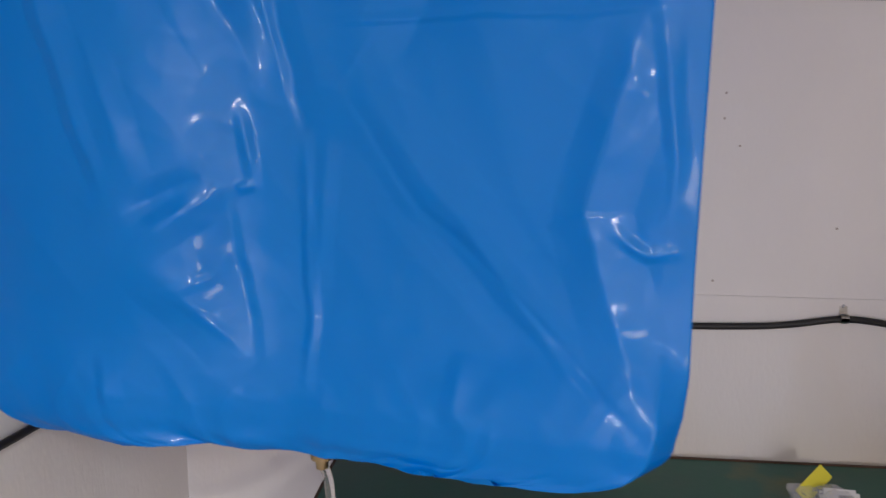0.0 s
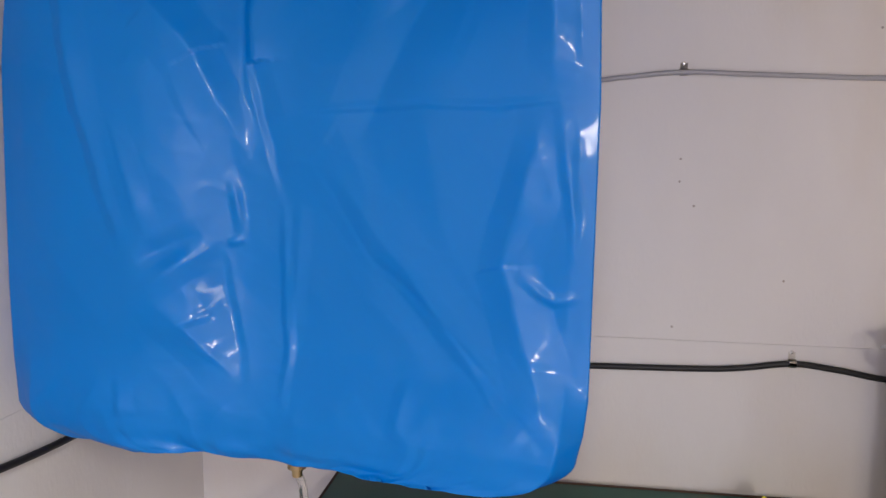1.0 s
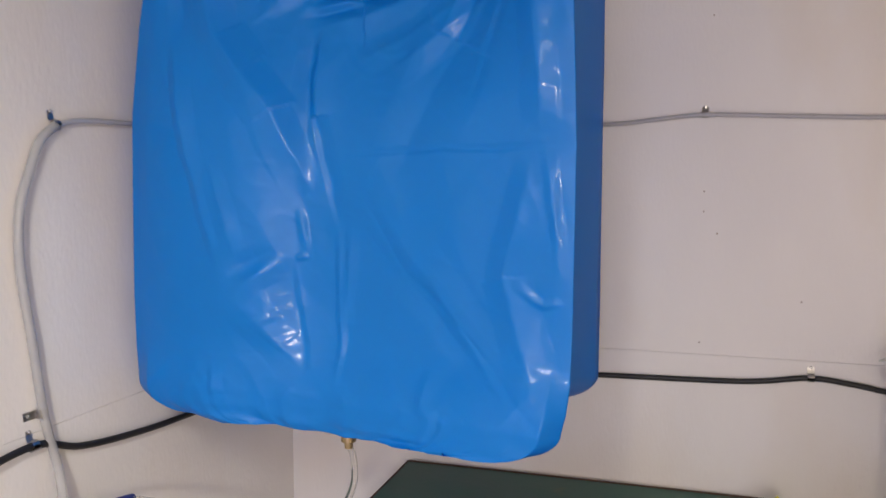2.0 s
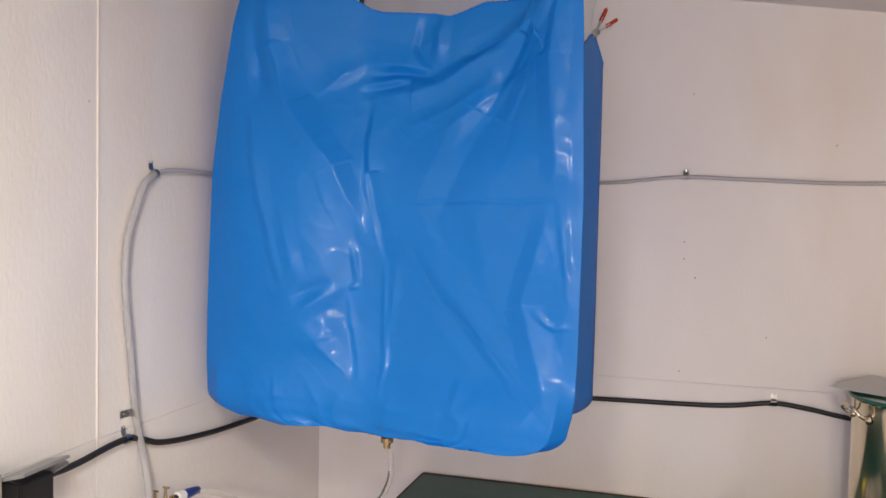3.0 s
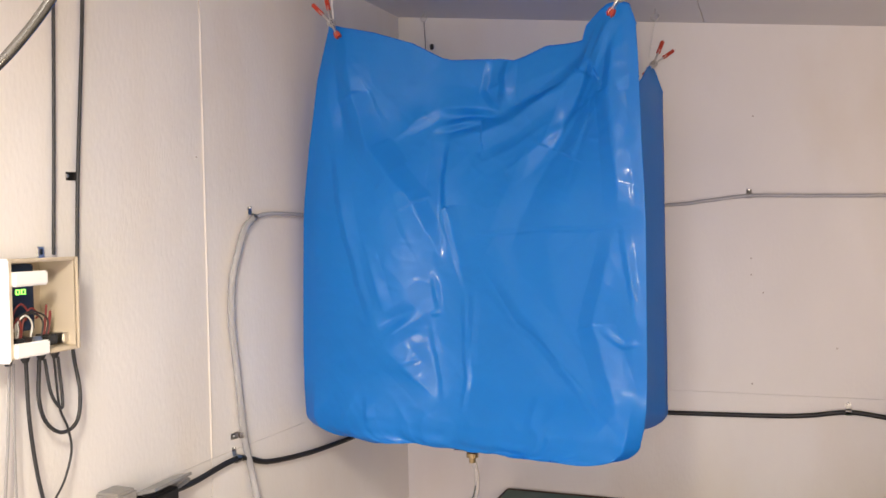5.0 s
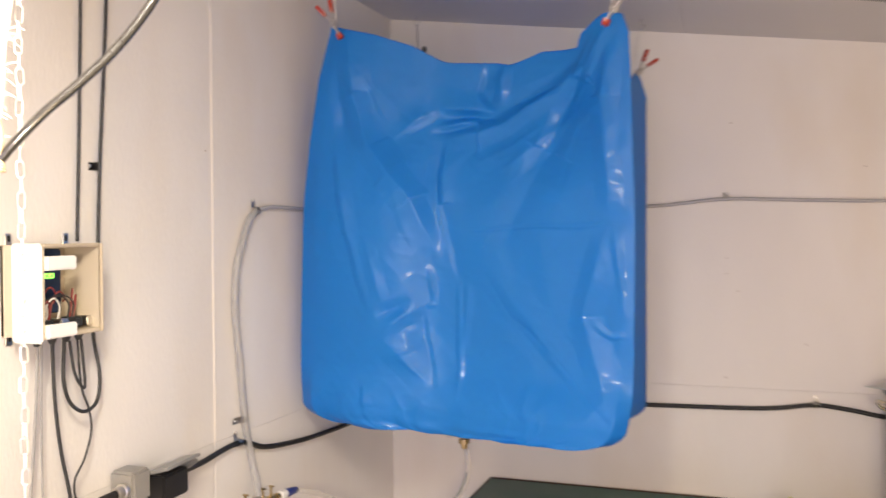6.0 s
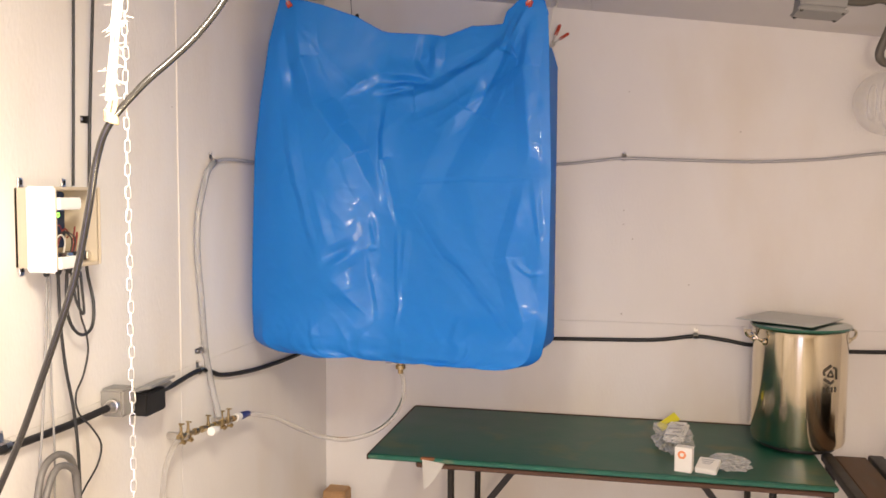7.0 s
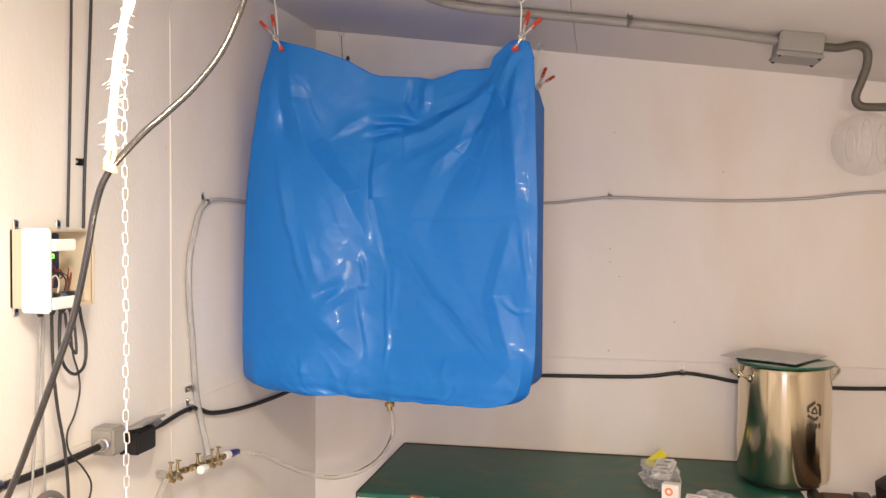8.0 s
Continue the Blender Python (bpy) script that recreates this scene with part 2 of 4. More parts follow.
floor = part("floor", boxed((1.75, -2.2, -0.05), (3.9, 4.8, 0.1)), FLOOR, smooth=False, angle=None)
tagged(floor, "bare grey concrete floor of the shed", "floor", kind="structure")
XR, YB = 3.6, -4.5
wb = part("wall_back", slab([(-0.1, 0.014, 0), (XR, 0.014, 0), (XR, 0.014, ceil_z(XR) + .02), (-0.1, 0.014, ceil_z(-.1) + .02)], (0, -1, 0), 0.1), WALL, smooth=False, angle=None)
tagged(wb, "off-white painted panel wall behind the table", "wall", kind="structure")
SEAM_Z = 1.127
part("panel", slab([(-.05, 0, 0.0), (XR, 0, 0.0), (XR, 0, SEAM_Z - .0004), (-.05, 0, SEAM_Z - .0004)], (0, -1, 0), 0.013), WALL, wb, smooth=False, angle=None)
part("panel", slab([(-.05, 0, SEAM_Z + .0004), (XR, 0, SEAM_Z + .0004), (XR, 0, ceil_z(XR)), (-.05, 0, ceil_z(-.05))], (0, -1, 0), 0.013), WALL, wb, smooth=False, angle=None)

wl = part("wall_left", slab([(-0.014, YB, 0), (-0.014, .02, 0), (-0.014, .02, 2.56), (-0.014, YB, 2.56)], (1, 0, 0), 0.1), WALL, smooth=False, angle=None)
tagged(wl, "warm off-white painted panel wall with a batten seam", "wall", kind="structure")
for y0, y1 in ((YB, SEAM_Y - .002), (SEAM_Y + .002, 0.012)):
    for z0, z1 in ((0.0, 1.1096), (1.1104, 2.55)):
        part("panel", slab([(wall_x(y0), y0, z0), (wall_x(y1), y1, z0), (wall_x(y1), y1, z1), (wall_x(y0), y0, z1)], (1, 0, 0), 0.013), WALL, wl, smooth=False, angle=None)
part("seam_batten", boxed((0.001, SEAM_Y, 1.70), (0.005, 0.007, 1.18), 0.002), WALL, wl, "thin glossy white joint strip")
tagged(part("wall_right", slab([(XR, YB, 0), (XR, .1, 0), (XR, .1, 2.2), (XR, YB, 2.2)], (-1, 0, 0), 0.1), WALL, smooth=False, angle=None),
       "plain off-white wall closing the shed", "wall", kind="structure")
# added wall out of view, kept brown so the pot mirrors something dark
tagged(part("wall_behind", slab([(-.1, YB, 0), (XR, YB, 0), (XR, YB, 2.56), (-.1, YB, 2.56)], (0, 1, 0), 0.1), CLOSING_BROWN, smooth=False, angle=None),
       "unseen brown wall closing the shed, added dark for pot reflections", "wall", kind="structure")
JOINT = ((1.1695, 0.1), (1.245, YB))      # the joint between the ceiling boards runs a little askew
cb_ = slab([(-.1, YB, ceil_z(-.1) + .012), (XR + .1, YB, ceil_z(XR + .1) + .012), (XR + .1, .1, ceil_z(XR + .1) + .012), (-.1, .1, ceil_z(-.1) + .012)], (0, 0, -1), 0.08)
for side, xs in ((-.0008, (-.1, -.1)), (.0008, (XR + .1, XR + .1))):
    xa, xb = JOINT[0][0] + side, JOINT[1][0] + side
    board = slab([(xs[1], YB, ceil_z(xs[1])), (xb, YB, ceil_z(xb)), (xa, .1, ceil_z(xa)), (xs[0], .1, ceil_z(xs[0]))], (0, 0, -1), 0.0115)
    scratch = bpy.data.meshes.new("board")
    board.to_mesh(scratch)
    board.free()
    cb_.from_mesh(scratch)
    bpy.data.meshes.remove(scratch)
cl = part("ceiling", cb_, CEIL, smooth=False, angle=None)
tagged(cl, "sloping painted ceiling of the shed, greyish white", "ceiling", kind="structure")

# nail heads along the studs
nails = bmesh.new()
for x, z in ((1.31, 1.582), (1.31, 1.527), (1.308, 1.161), (1.75, 1.892), (1.569, 1.287), (1.347, 1.467), (1.322, 2.055)):
    lathe(nails, [(0, 0.002), (0.002, 0.0019), (0.0030, 0.0008), (0.0030, -0.002)], 10, m=pose(x, 0, z, 90, 0, 0))
for y, z in ((-1.21, 1.9), (-1.93, 1.94)):
    lathe(nails, [(0, 0.002), (0.002, 0.0019), (0.0030, 0.0008), (0.0030, -0.002)], 10, m=pose(wall_x(y), y, z, 0, 90, 0))
tagged(part("nail_heads", nails, NAIL), "small rusty nail heads in the wall panels", "nail heads", kind="stuff")

# ---------------------------------------------------------------- the blue bag
NF, NS, NR = 320, 40, 320      # columns over the front and a side, rows


def gauss(d, w):
    return math.exp(-(d / w) ** 2)


def seg_dist(x, z, a, b):
    """Signed distance from the line a-b, and how far along it, 0 to 1."""
    dx, dz = b[0] - a[0], b[1] - a[1]
    ll = math.hypot(dx, dz)
    t = ((x - a[0]) * dx + (z - a[1]) * dz) / ll ** 2
    tc = min(1, max(0, t))
    px, pz = a[0] + tc * dx, a[1] + tc * dz
    sd = ((x - a[0]) * dz - (z - a[1]) * dx) / ll
    return math.hypot(x - px, z - pz), tc, sd


# folds of the front sheet: start, end, width of the left and of the right flank, height outwards (negative: a valley)
LEFT_FOLDS = [
    ((0.235, 2.26), (0.252, 2.097), 0.05, 0.06, 0.018), ((0.252, 2.097), (0.307, 1.935), 0.05, 0.05, 0.022), ((0.307, 1.935), (0.375, 1.854), 0.05, 0.06, 0.022),
    ((0.375, 1.854), (0.447, 1.776), 0.06, 0.05, 0.026), ((0.447, 1.776), (0.525, 1.601), 0.06, 0.035, 0.026), ((0.195, 2.20), (0.225, 1.92), 0.03, 0.03, -0.008),
    ((0.197, 1.939), (0.252, 1.681), 0.020, 0.035, 0.009), ((0.252, 1.681), (0.325, 1.444), 0.018, 0.035, 0.011), ((0.303, 1.665), (0.361, 1.477), 0.025, 0.03, 0.008),
]
FACET_FOLDS = [
    ((0.343, 1.429), (0.447, 1.484), 0.030, 0.030, -0.012), ((0.352, 1.382), (0.513, 1.218), 0.045, 0.120, 0.034), ((0.465, 1.470), (0.513, 1.218), 0.060, 0.014, -0.016),
    ((0.352, 1.382), (0.459, 1.459), 0.030, 0.020, 0.008),
    ((0.498, 1.569), (0.513, 1.473), 0.012, 0.012, 0.006), ((0.485, 1.466), (0.515, 1.470), 0.010, 0.010, 0.005),
    ((0.584, 1.530), (0.588, 1.189), 0.010, 0.014, 0.005), ((0.616, 1.532), (0.594, 1.300), 0.014, 0.020, 0.005),
]
TUCK_FOLDS = [
    ((0.512, 1.950), (0.512, 1.700), 0.030, 0.022, -0.014), ((0.533, 1.952), (0.530, 1.761), 0.012, 0.070, 0.008), ((0.530, 1.761), (0.588, 1.538), 0.012, 0.030, -0.012),
    ((0.500, 2.048), (0.675, 2.031), 0.018, 0.060, 0.022), ((0.505, 2.020), (0.705, 2.005), 0.020, 0.020, -0.020), ((0.400, 1.990), (0.500, 2.048), 0.030, 0.060, 0.010),
    ((0.500, 1.996), (0.640, 2.000), 0.016, 0.014, 0.008), ((0.490, 1.972), (0.634, 1.990), 0.024, 0.014, -0.012),
    ((0.661, 2.160), (0.639, 2.089), 0.018, 0.030, -0.018), ((0.639, 2.089), (0.688, 2.025), 0.020, 0.030, -0.020), ((0.706, 2.160), (0.697, 2.045), 0.024, 0.030, 0.022),
]
RIGHT_FOLDS = [
    ((1.035, 2.235), (0.952, 2.119), 0.030, 0.030, 0.024), ((0.952, 2.119), (0.758, 2.017), 0.032, 0.080, 0.034), ((0.758, 2.017), (0.634, 1.964), 0.032, 0.070, 0.024),
    ((0.634, 1.964), (0.530, 1.968), 0.020, 0.050, 0.010), ((0.900, 2.090), (0.740, 2.046), 0.040, 0.020, -0.028), ((1.000, 2.210), (0.936, 2.091), 0.016, 0.022, -0.020),
    ((0.936, 2.091), (0.842, 1.905), 0.035, 0.055, -0.020), ((0.842, 1.905), (0.705, 1.604), 0.070, 0.100, -0.014), ((0.950, 2.020), (0.705, 1.851), 0.050, 0.050, 0.014),
    ((0.860, 1.990), (0.620, 1.870), 0.030, 0.040, 0.008), ((1.035, 2.190), (1.005, 2.042), 0.020, 0.050, 0.014), ((1.005, 2.042), (1.026, 1.720), 0.035, 0.040, 0.012),
]
LOWER_FOLDS = [
    ((1.012, 1.682), (0.952, 1.449), 0.035, 0.060, 0.014), ((0.952, 1.449), (1.026, 1.210), 0.045, 0.060, 0.014), ((1.034, 1.697), (1.070, 1.455), 0.012, 0.020, 0.006),
    ((0.985, 1.432), (1.035, 1.401), 0.010, 0.012, 0.005), ((1.035, 1.401), (1.075, 1.408), 0.010, 0.012, 0.005), ((0.660, 1.600), (0.990, 1.190), 0.050, 0.060, 0.007),
    ((0.720, 1.460), (0.950, 1.220), 0.040, 0.050, -0.006), ((0.298, 1.235), (0.316, 1.151), 0.012, 0.026, 0.007), ((0.310, 1.156), (0.361, 1.157), 0.010, 0.010, 0.005),
    ((0.806, 1.262), (0.788, 1.168), 0.018, 0.032, 0.009), ((0.850, 1.185), (0.832, 1.120), 0.012, 0.024, 0.007), ((0.597, 1.684), (1.060, 1.697), 0.006, 0.010, -0.003),
]
FINE_FOLDS = [
    ((0.634, 1.605), (0.743, 1.447), 0.008, 0.014, -0.0016), ((0.743, 1.447), (0.847, 1.359), 0.010, 0.010, -0.0018), ((0.847, 1.359), (1.038, 1.171), 0.014, 0.008, -0.0018),
    ((0.700, 1.700), (0.630, 1.600), 0.010, 0.008, 0.0014), ((0.800, 1.420), (0.939, 1.246), 0.012, 0.008, 0.0016), ((0.939, 1.246), (0.990, 1.205), 0.010, 0.010, 0.0018),
    ((1.000, 2.150), (0.780, 1.800), 0.014, 0.010, 0.0020), ((0.985, 2.100), (0.870, 1.750), 0.010, 0.014, -0.0016), ((0.220, 2.220), (0.440, 1.990), 0.012, 0.016, -0.0018),
    ((0.260, 2.200), (0.360, 2.000), 0.010, 0.014, 0.0018), ((0.480, 2.040), (0.360, 1.950), 0.012, 0.012, 0.0018), ((0.380, 1.330), (0.505, 1.235), 0.010, 0.010, 0.0018),
    ((0.390, 1.322), (0.462, 1.345), 0.012, 0.010, 0.0016),
]


def chained(folds):
    """Folds that run on from one another become one crease: (segments, their lengths, whole length)."""
    out = []
    for f in folds:
        if out and out[-1][-1][1] == f[0]:
            out[-1].append(f)
        else:
            out.append([f])
    return [(c, [math.dist(f[0], f[1]) for f in c], sum(math.dist(f[0], f[1]) for f in c), max(max(f[2], f[3]) for f in c)) for c in out]


CREASES = chained(FINE_FOLDS + LEFT_FOLDS + FACET_FOLDS + TUCK_FOLDS + RIGHT_FOLDS + LOWER_FOLDS)


def left_x(z):
    return float(np.interp(z, (1.10, 1.24, 1.36, 1.57, 1.77, 1.96, 2.15, 2.31), (0.074, 0.070, 0.072, 0.078, 0.085, 0.101, 0.132, 0.178)))


def right_x(z):
    return float(np.interp(z, (1.10, 1.20, 1.25, 1.33, 1.7, 2.1, 2.29), (1.060, 1.084, 1.090, 1.091, 1.094, 1.083, 1.074)))


def front_rim(s):
    """Height of the front sheet's upper edge, from its left corner (0) to its right one (1)."""
    return float(np.interp(s, (0, .06, .168, .30, .40, .43, .58, .625, .66, .73, .845, .858, .90, .925, .96, .985, 1),
                           (2.305, 2.290, 2.268, 2.230, 2.183, 2.176, 2.167, 2.158, 2.165, 2.183, 2.176, 2.210, 2.235, 2.247, 2.250, 2.240, 2.190)))


def soft_tent(d, w):
    """A crease: a straight flank down from a narrow rounded crest."""
    r = min(.003, .2 * w)
    return max(0.0, 1 - (math.sqrt(d * d + r * r) - r) / w) ** 1.3


def crumple(x, z, seed, turn):
    """Sharp-crested random wrinkles, drawn out along one direction."""
    c, q = math.cos(turn), math.sin(turn)
    a, b = x * c + z * q, -x * q + z * c
    n = noise.noise((a * 2.2, b * 7.0, seed)) + .35 * noise.noise((a * 5.0, b * 15.0, seed + 3))
    return max(0.0, 1 - 2.6 * abs(n))


def smooth_curve(us, ys):
    """A curve through the given depths with its corners rounded off."""
    g = np.linspace(-.3, 1.3, 641)
    kern = np.exp(-(np.arange(-48, 49) * .0025 / .035) ** 2)
    body = np.convolve(np.pad(np.interp(g, us, ys), 48, mode="edge"), kern / kern.sum(), "valid")
    return g, body


MID = smooth_curve((0, .04, .12, .28, .36, .42, .50, .60, .75, .9, .97, 1), (-.815, -.835, -.858, -.868, -.845, -.815, -.812, -.828, -.862, -.892, -.901, -.904))
LOW = smooth_curve((0, .05, .2, .4, .5, .7, .9, .97, 1), (-.81, -.83, -.855, -.84, -.83, -.87, -.918, -.926, -.928))
TOP = smooth_curve((0, .05, .2, .4, .6, .8, .92, 1), (-.80, -.815, -.80, -.76, -.755, -.81, -.905, -.915))


def front_y(x, z):
    """Depth of the front sheet: corners forward, the middle sagging inwards, and its folds."""
    u = (x - left_x(z)) / (right_x(z) - left_x(z))
    mid, low, top = np.interp(u, *MID), np.interp(u, *LOW), np.interp(u, *TOP)
    wl_, wt = min(1, max(0, (1.40 - z) / .26)), min(1, max(0, (z - 1.72) / .32))
    wl_, wt = wl_ * wl_ * (3 - 2 * wl_), wt * wt * (3 - 2 * wt)
    y = mid * (1 - wl_ - wt) + low * wl_ + top * wt
    e = min(1, 20 * u, 28 * (1 - u))
    b = max(0.0, min(1.0, (1.295 - z) / .13))
    y -= (.022 + .014 * min(1.0, max(0.0, (u - .45) / .3))) * b * b * (3 - 2 * b) * e
    wx = x + .006 * noise.noise((x * 9, z * 9, 11)) + .0025 * noise.noise((x * 28, z * 28, 12))
    wz = z + .006 * noise.noise((x * 9, z * 9, 13)) + .0025 * noise.noise((x * 28, z * 28, 14))
    steep = float(np.interp(z, (1.50, 1.62, 1.84, 2.02), (.21, .26, .28, .50)))
    for crease, lengths, whole, reach in CREASES:
        best, run_up, gone = None, 0.0, 0.0
        for f, ll in zip(crease, lengths):
            d, t, sd = seg_dist(wx, wz, f[0], f[1])
            if best is None or d < best[0]:
                best, run_up = (d, sd, f), gone + t * ll
            gone += ll
        d, sd, f = best
        if d >= reach:
            continue
        k = .5 + .5 * max(-1, min(1, 1.5 * sd / (d + 1e-6)))
        w = f[2] * k + f[3] * (1 - k)
        if d < w:
            fade = min(1, .12 + run_up / min(.09, .4 * whole), .12 + (whole - run_up) / min(.09, .4 * whole))
            y -= math.copysign(min(abs(f[4]) * .9, steep * min(f[2], f[3]) + .0022), f[4]) * soft_tent(d, w) * fade * e
    y -= e * (.0014 * crumple(x, z, 21, -1.0) + .0014 * crumple(x, z, 31, .75) + .0005 * crumple(x, z, 41, 1.5) + .0026 * max(0.0, min(1.0, (1.26 - z) / .08)) * (crumple(x * 1.8, z * 1.8, 51, .9) + crumple(x * 1.8, z * 1.8, 61, 2.2)))
    y -= e * (0.002 * noise.noise((x * 5, z * 4, 1)) + 0.0014 * (1 - abs(noise.noise((x * 10 + z * 4, z * 7, 4)))) + 0.0006 * noise.noise((x * 34, z * 26, 7)) + 0.0006 * max(0.0, 1 - 3.2 * abs(noise.noise((x * 13 + z * 7, z * 15 - x * 5, 9)))))
    return float(y)


def bag_ring(h):
    """One ring round the bag at the share h from rim (0) to the start of the rounded foot (1)."""
    ring_ = []
    foot = 1.165
    for i in range(NF):
        s = i / (NF - 1)
        z = front_rim(s) * (1 - h) + foot * h
        x = left_x(z) + s * (right_x(z) - left_x(z))
        ring_.append((x, front_y(x, z), z))
    fr, fl = ring_[-1], ring_[0]
    for i in range(1, NS):           # right side, going back
        s = i / NS
        top = float(np.interp(s, (0, .12, .35, .6, .84, .9, 1), (2.225, 2.12, 2.03, 2.07, 2.205, 2.20, 2.135)))
        z = top * (1 - h) + (foot - .085 * s * s) * h
        x = right_x(z) + s * (1.047 - right_x(z)) - .17 * min(s, 1 - s) * 2 * (.6 + .4 * h) + 0.006 * noise.noise((s * 6, z * 5, 3))
        ring_.append((x, front_y(right_x(z), z) * (1 - s) - .13 * s, z))
    nb = NF // 2
    for i in range(nb):              # back
        s = i / (nb - 1)
        z = (2.135 - .125 * math.sin(math.pi * s)) * (1 - h) + (foot - .085 * max(0.0, 1 - 5 * s)) * h
        ring_.append((1.047 + s * (0.19 - 1.047), -.13 - .05 * math.sin(math.pi * s) + .008 * noise.noise((s * 7, z * 5, 8)), z))
    for i in range(1, NS):           # left side, coming forward
        s = i / NS
        z = (2.18 * (1 - s) + 2.285 * s - .12 * math.sin(math.pi * s)) * (1 - h) + foot * h
        ring_.append((.19 + s * (left_x(z) - .19) + .03 * math.sin(math.pi * s) * (1 - s), -.13 * (1 - s) + front_y(left_x(z), z) * s, z))
    return ring_


def build_bag():
    bm = bmesh.new()
    rows = [[bm.verts.new(p) for p in bag_ring((k / NR) ** 0.9)] for k in range(NR + 1)]
    rim_line = [v.co.copy() for v in rows[0]]
    base = [v.co.copy() for v in rows[-1]]
    cx, cy = .60, -.50
    for k in range(1, 13):           # the rounded foot
        a = k / 12 * math.pi / 2
        inset, drop = .115 * (1 - math.cos(a)), .060 * math.sin(a)
        row = []
        for p in base:
            dx = inset * max(-1, min(1, (p.x - cx) / .40))
            dy = inset * (.12 if p.y < cy else .6) * max(-1, min(1, (p.y - cy) / .30))
            fy = .009 * noise.noise((p.x * 9, k * .3, 5)) * math.sin(a) + .003 * noise.noise((p.x * 30, k * .6, 2)) * math.sin(a)
            dip = -.012 * math.sin(a) * gauss(p.x - .6, .2)
            row.append(bm.verts.new((p.x - dx, p.y - dy - fy, p.z - drop + dip + .006 * noise.noise((p.x * 12, p.y * 12, 6)) * math.sin(a))))
        rows.append(row)
    foot = [v.co.copy() for v in rows[-1]]
    for f in (.75, .45, .15):
        rows.append([bm.verts.new((cx + (p.x - cx) * f, cy + (p.y - cy) * f, p.z + .012 * (1 - f * f))) for p in foot])
    for a, b in zip(rows, rows[1:]):
        n = len(a)
        for i in range(n):
            bm.faces.new((a[i], a[(i + 1) % n], b[(i + 1) % n], b[i]))
    bm.faces.new(rows[-1])
    ob = part("water_bag", bm, BLUE, None, angle=None)
    hem = tubed([v for v in rim_line] + [rim_line[0]], .0022, 6, 0)
    part("rim_hem", hem, BLUE, ob, "welded blue hem along the open rim")
    return tagged(ob, "large glossy blue vinyl bag hung open by its corners", "bag")


bag = build_bag()
VA = Vector((0.592, -0.80, 1.078))
bm = lathed([(0, .03), (.020, .03), (.022, .022), (.013, .018), (.012, 0), (.017, -.002), (.017, -.014), (.010, -.016), (.009, -.03), (0, -.03)], 14, at=VA)
part("outlet_fitting", bm, BRASS, bag, "dull brass outlet fitting under the bag")
part("lever", boxed(VA + Vector((-.028, -.012, .004)), (.045, .012, .004), .0015, None), ZINC, bag, "small metal valve lever")


# spring clamps: jaws at the origin, handles upwards
def build_clamp():
    root = thing("spring_clamp", label="metal spring clamp with red handle grips and tips", category="clamp", group="clamps on the bag's corners")
    for sgn in (-1, 1):
        bm = bmesh.new()
        m = pose(0, 0, .045, 0, sgn * 17, 0)
        box(bm, (0, 0, .026), (.004, .017, .052), .0015, m)
        box(bm, (sgn * -.004, 0, -.02), (.004, .017, .045), .0015, pose(0, 0, .045, 0, sgn * -10, 0))
        part("jaw", bm, ZINC, root, "plain metal jaw")
        bm = boxed((0, 0, .058), (.011, .020, .050), .005, m)
        part("grip", bm, RED, root)
        bm = boxed((sgn * .0045, 0, .006), (.009, .022, .024), .004, pose(0, 0, 0, 0, sgn * -8, 0))
        part("tip", bm, RED, root)
    bm = bmesh.new()
    tube(bm, [(.010 * math.cos(a), -.010 + .02 * a / 18.8, .045 + .010 * math.sin(a)) for a in np.linspace(0, 18.8, 40)], .0016, 6, 0)
    part("spring", bm, ZINC, root, "small coil spring")
    return root


clamp = build_clamp()
clamp.matrix_world = pose(.222, -.835, 2.262, 0, -27, 8)
copy_thing(clamp, pose(1.022, -.945, 2.212, 0, 32, -8))
copy_thing(clamp, pose(1.004, -.235, 2.180, 0, 40, 24))
copy_thing(clamp, pose(.215, -.14, 2.155, 0, -10, 10))

# cords from ceiling hooks to the clamps
for (x, y, z), (hx, hy), r, cm in (((.205, -.83, 2.315), (.18, -.82), .0026, CORD), ((1.040, -.945, 2.265), (1.04, -.94), .0026, CORD),
                                   ((1.018, -.235, 2.235), (1.035, -.20), .0022, CORD), ((.205, -.125, 2.20), (.194, -.11), .0013, THINWIRE)):
    hz = ceil_z(hx)
    root = thing("ceiling_hook", (hx, hy, hz), "small metal screw hook with a thin cord hanging from it", "hook", "hooks holding the bag")
    bpy.context.view_layer.update()
    cord = part("cord", tubed([(x, y, z), ((x + hx) / 2 + .002, (y + hy) / 2, (z + hz) / 2), (hx, hy, hz - .038)], r, 8), cm, root)
    cord.matrix_parent_inverse = root.matrix_world.inverted()
    bm = bmesh.new()
    tube(bm, [(hx, hy, hz + .01), (hx, hy, hz - .014)], .0022, 8, 0)
    ring(bm, (hx, hy, hz - .026), (0, 1, 0), .012, .0022, 16, 8, .9)
    part("screw_eye", bm, ZINC, root).matrix_parent_inverse = root.matrix_world.inverted()
tagged(part("cord_toggle", lathed([(0, .012), (.006, .009), (.008, 0), (.006, -.009), (0, -.012)], 12, at=(.221, -.105, 2.371)), RUBBER), "small black toggle on the thin hanging wire", "toggle")


# ---------------------------------------------------------------- cables and tubes on the walls
def run(name, pts, r, material, label, category, sides=12, step=8):
    return tagged(part(name, tubed(pts, r, sides, step), material), label, category)


def on_left(y, z, off):
    return (wall_x(y) + off, y, z)


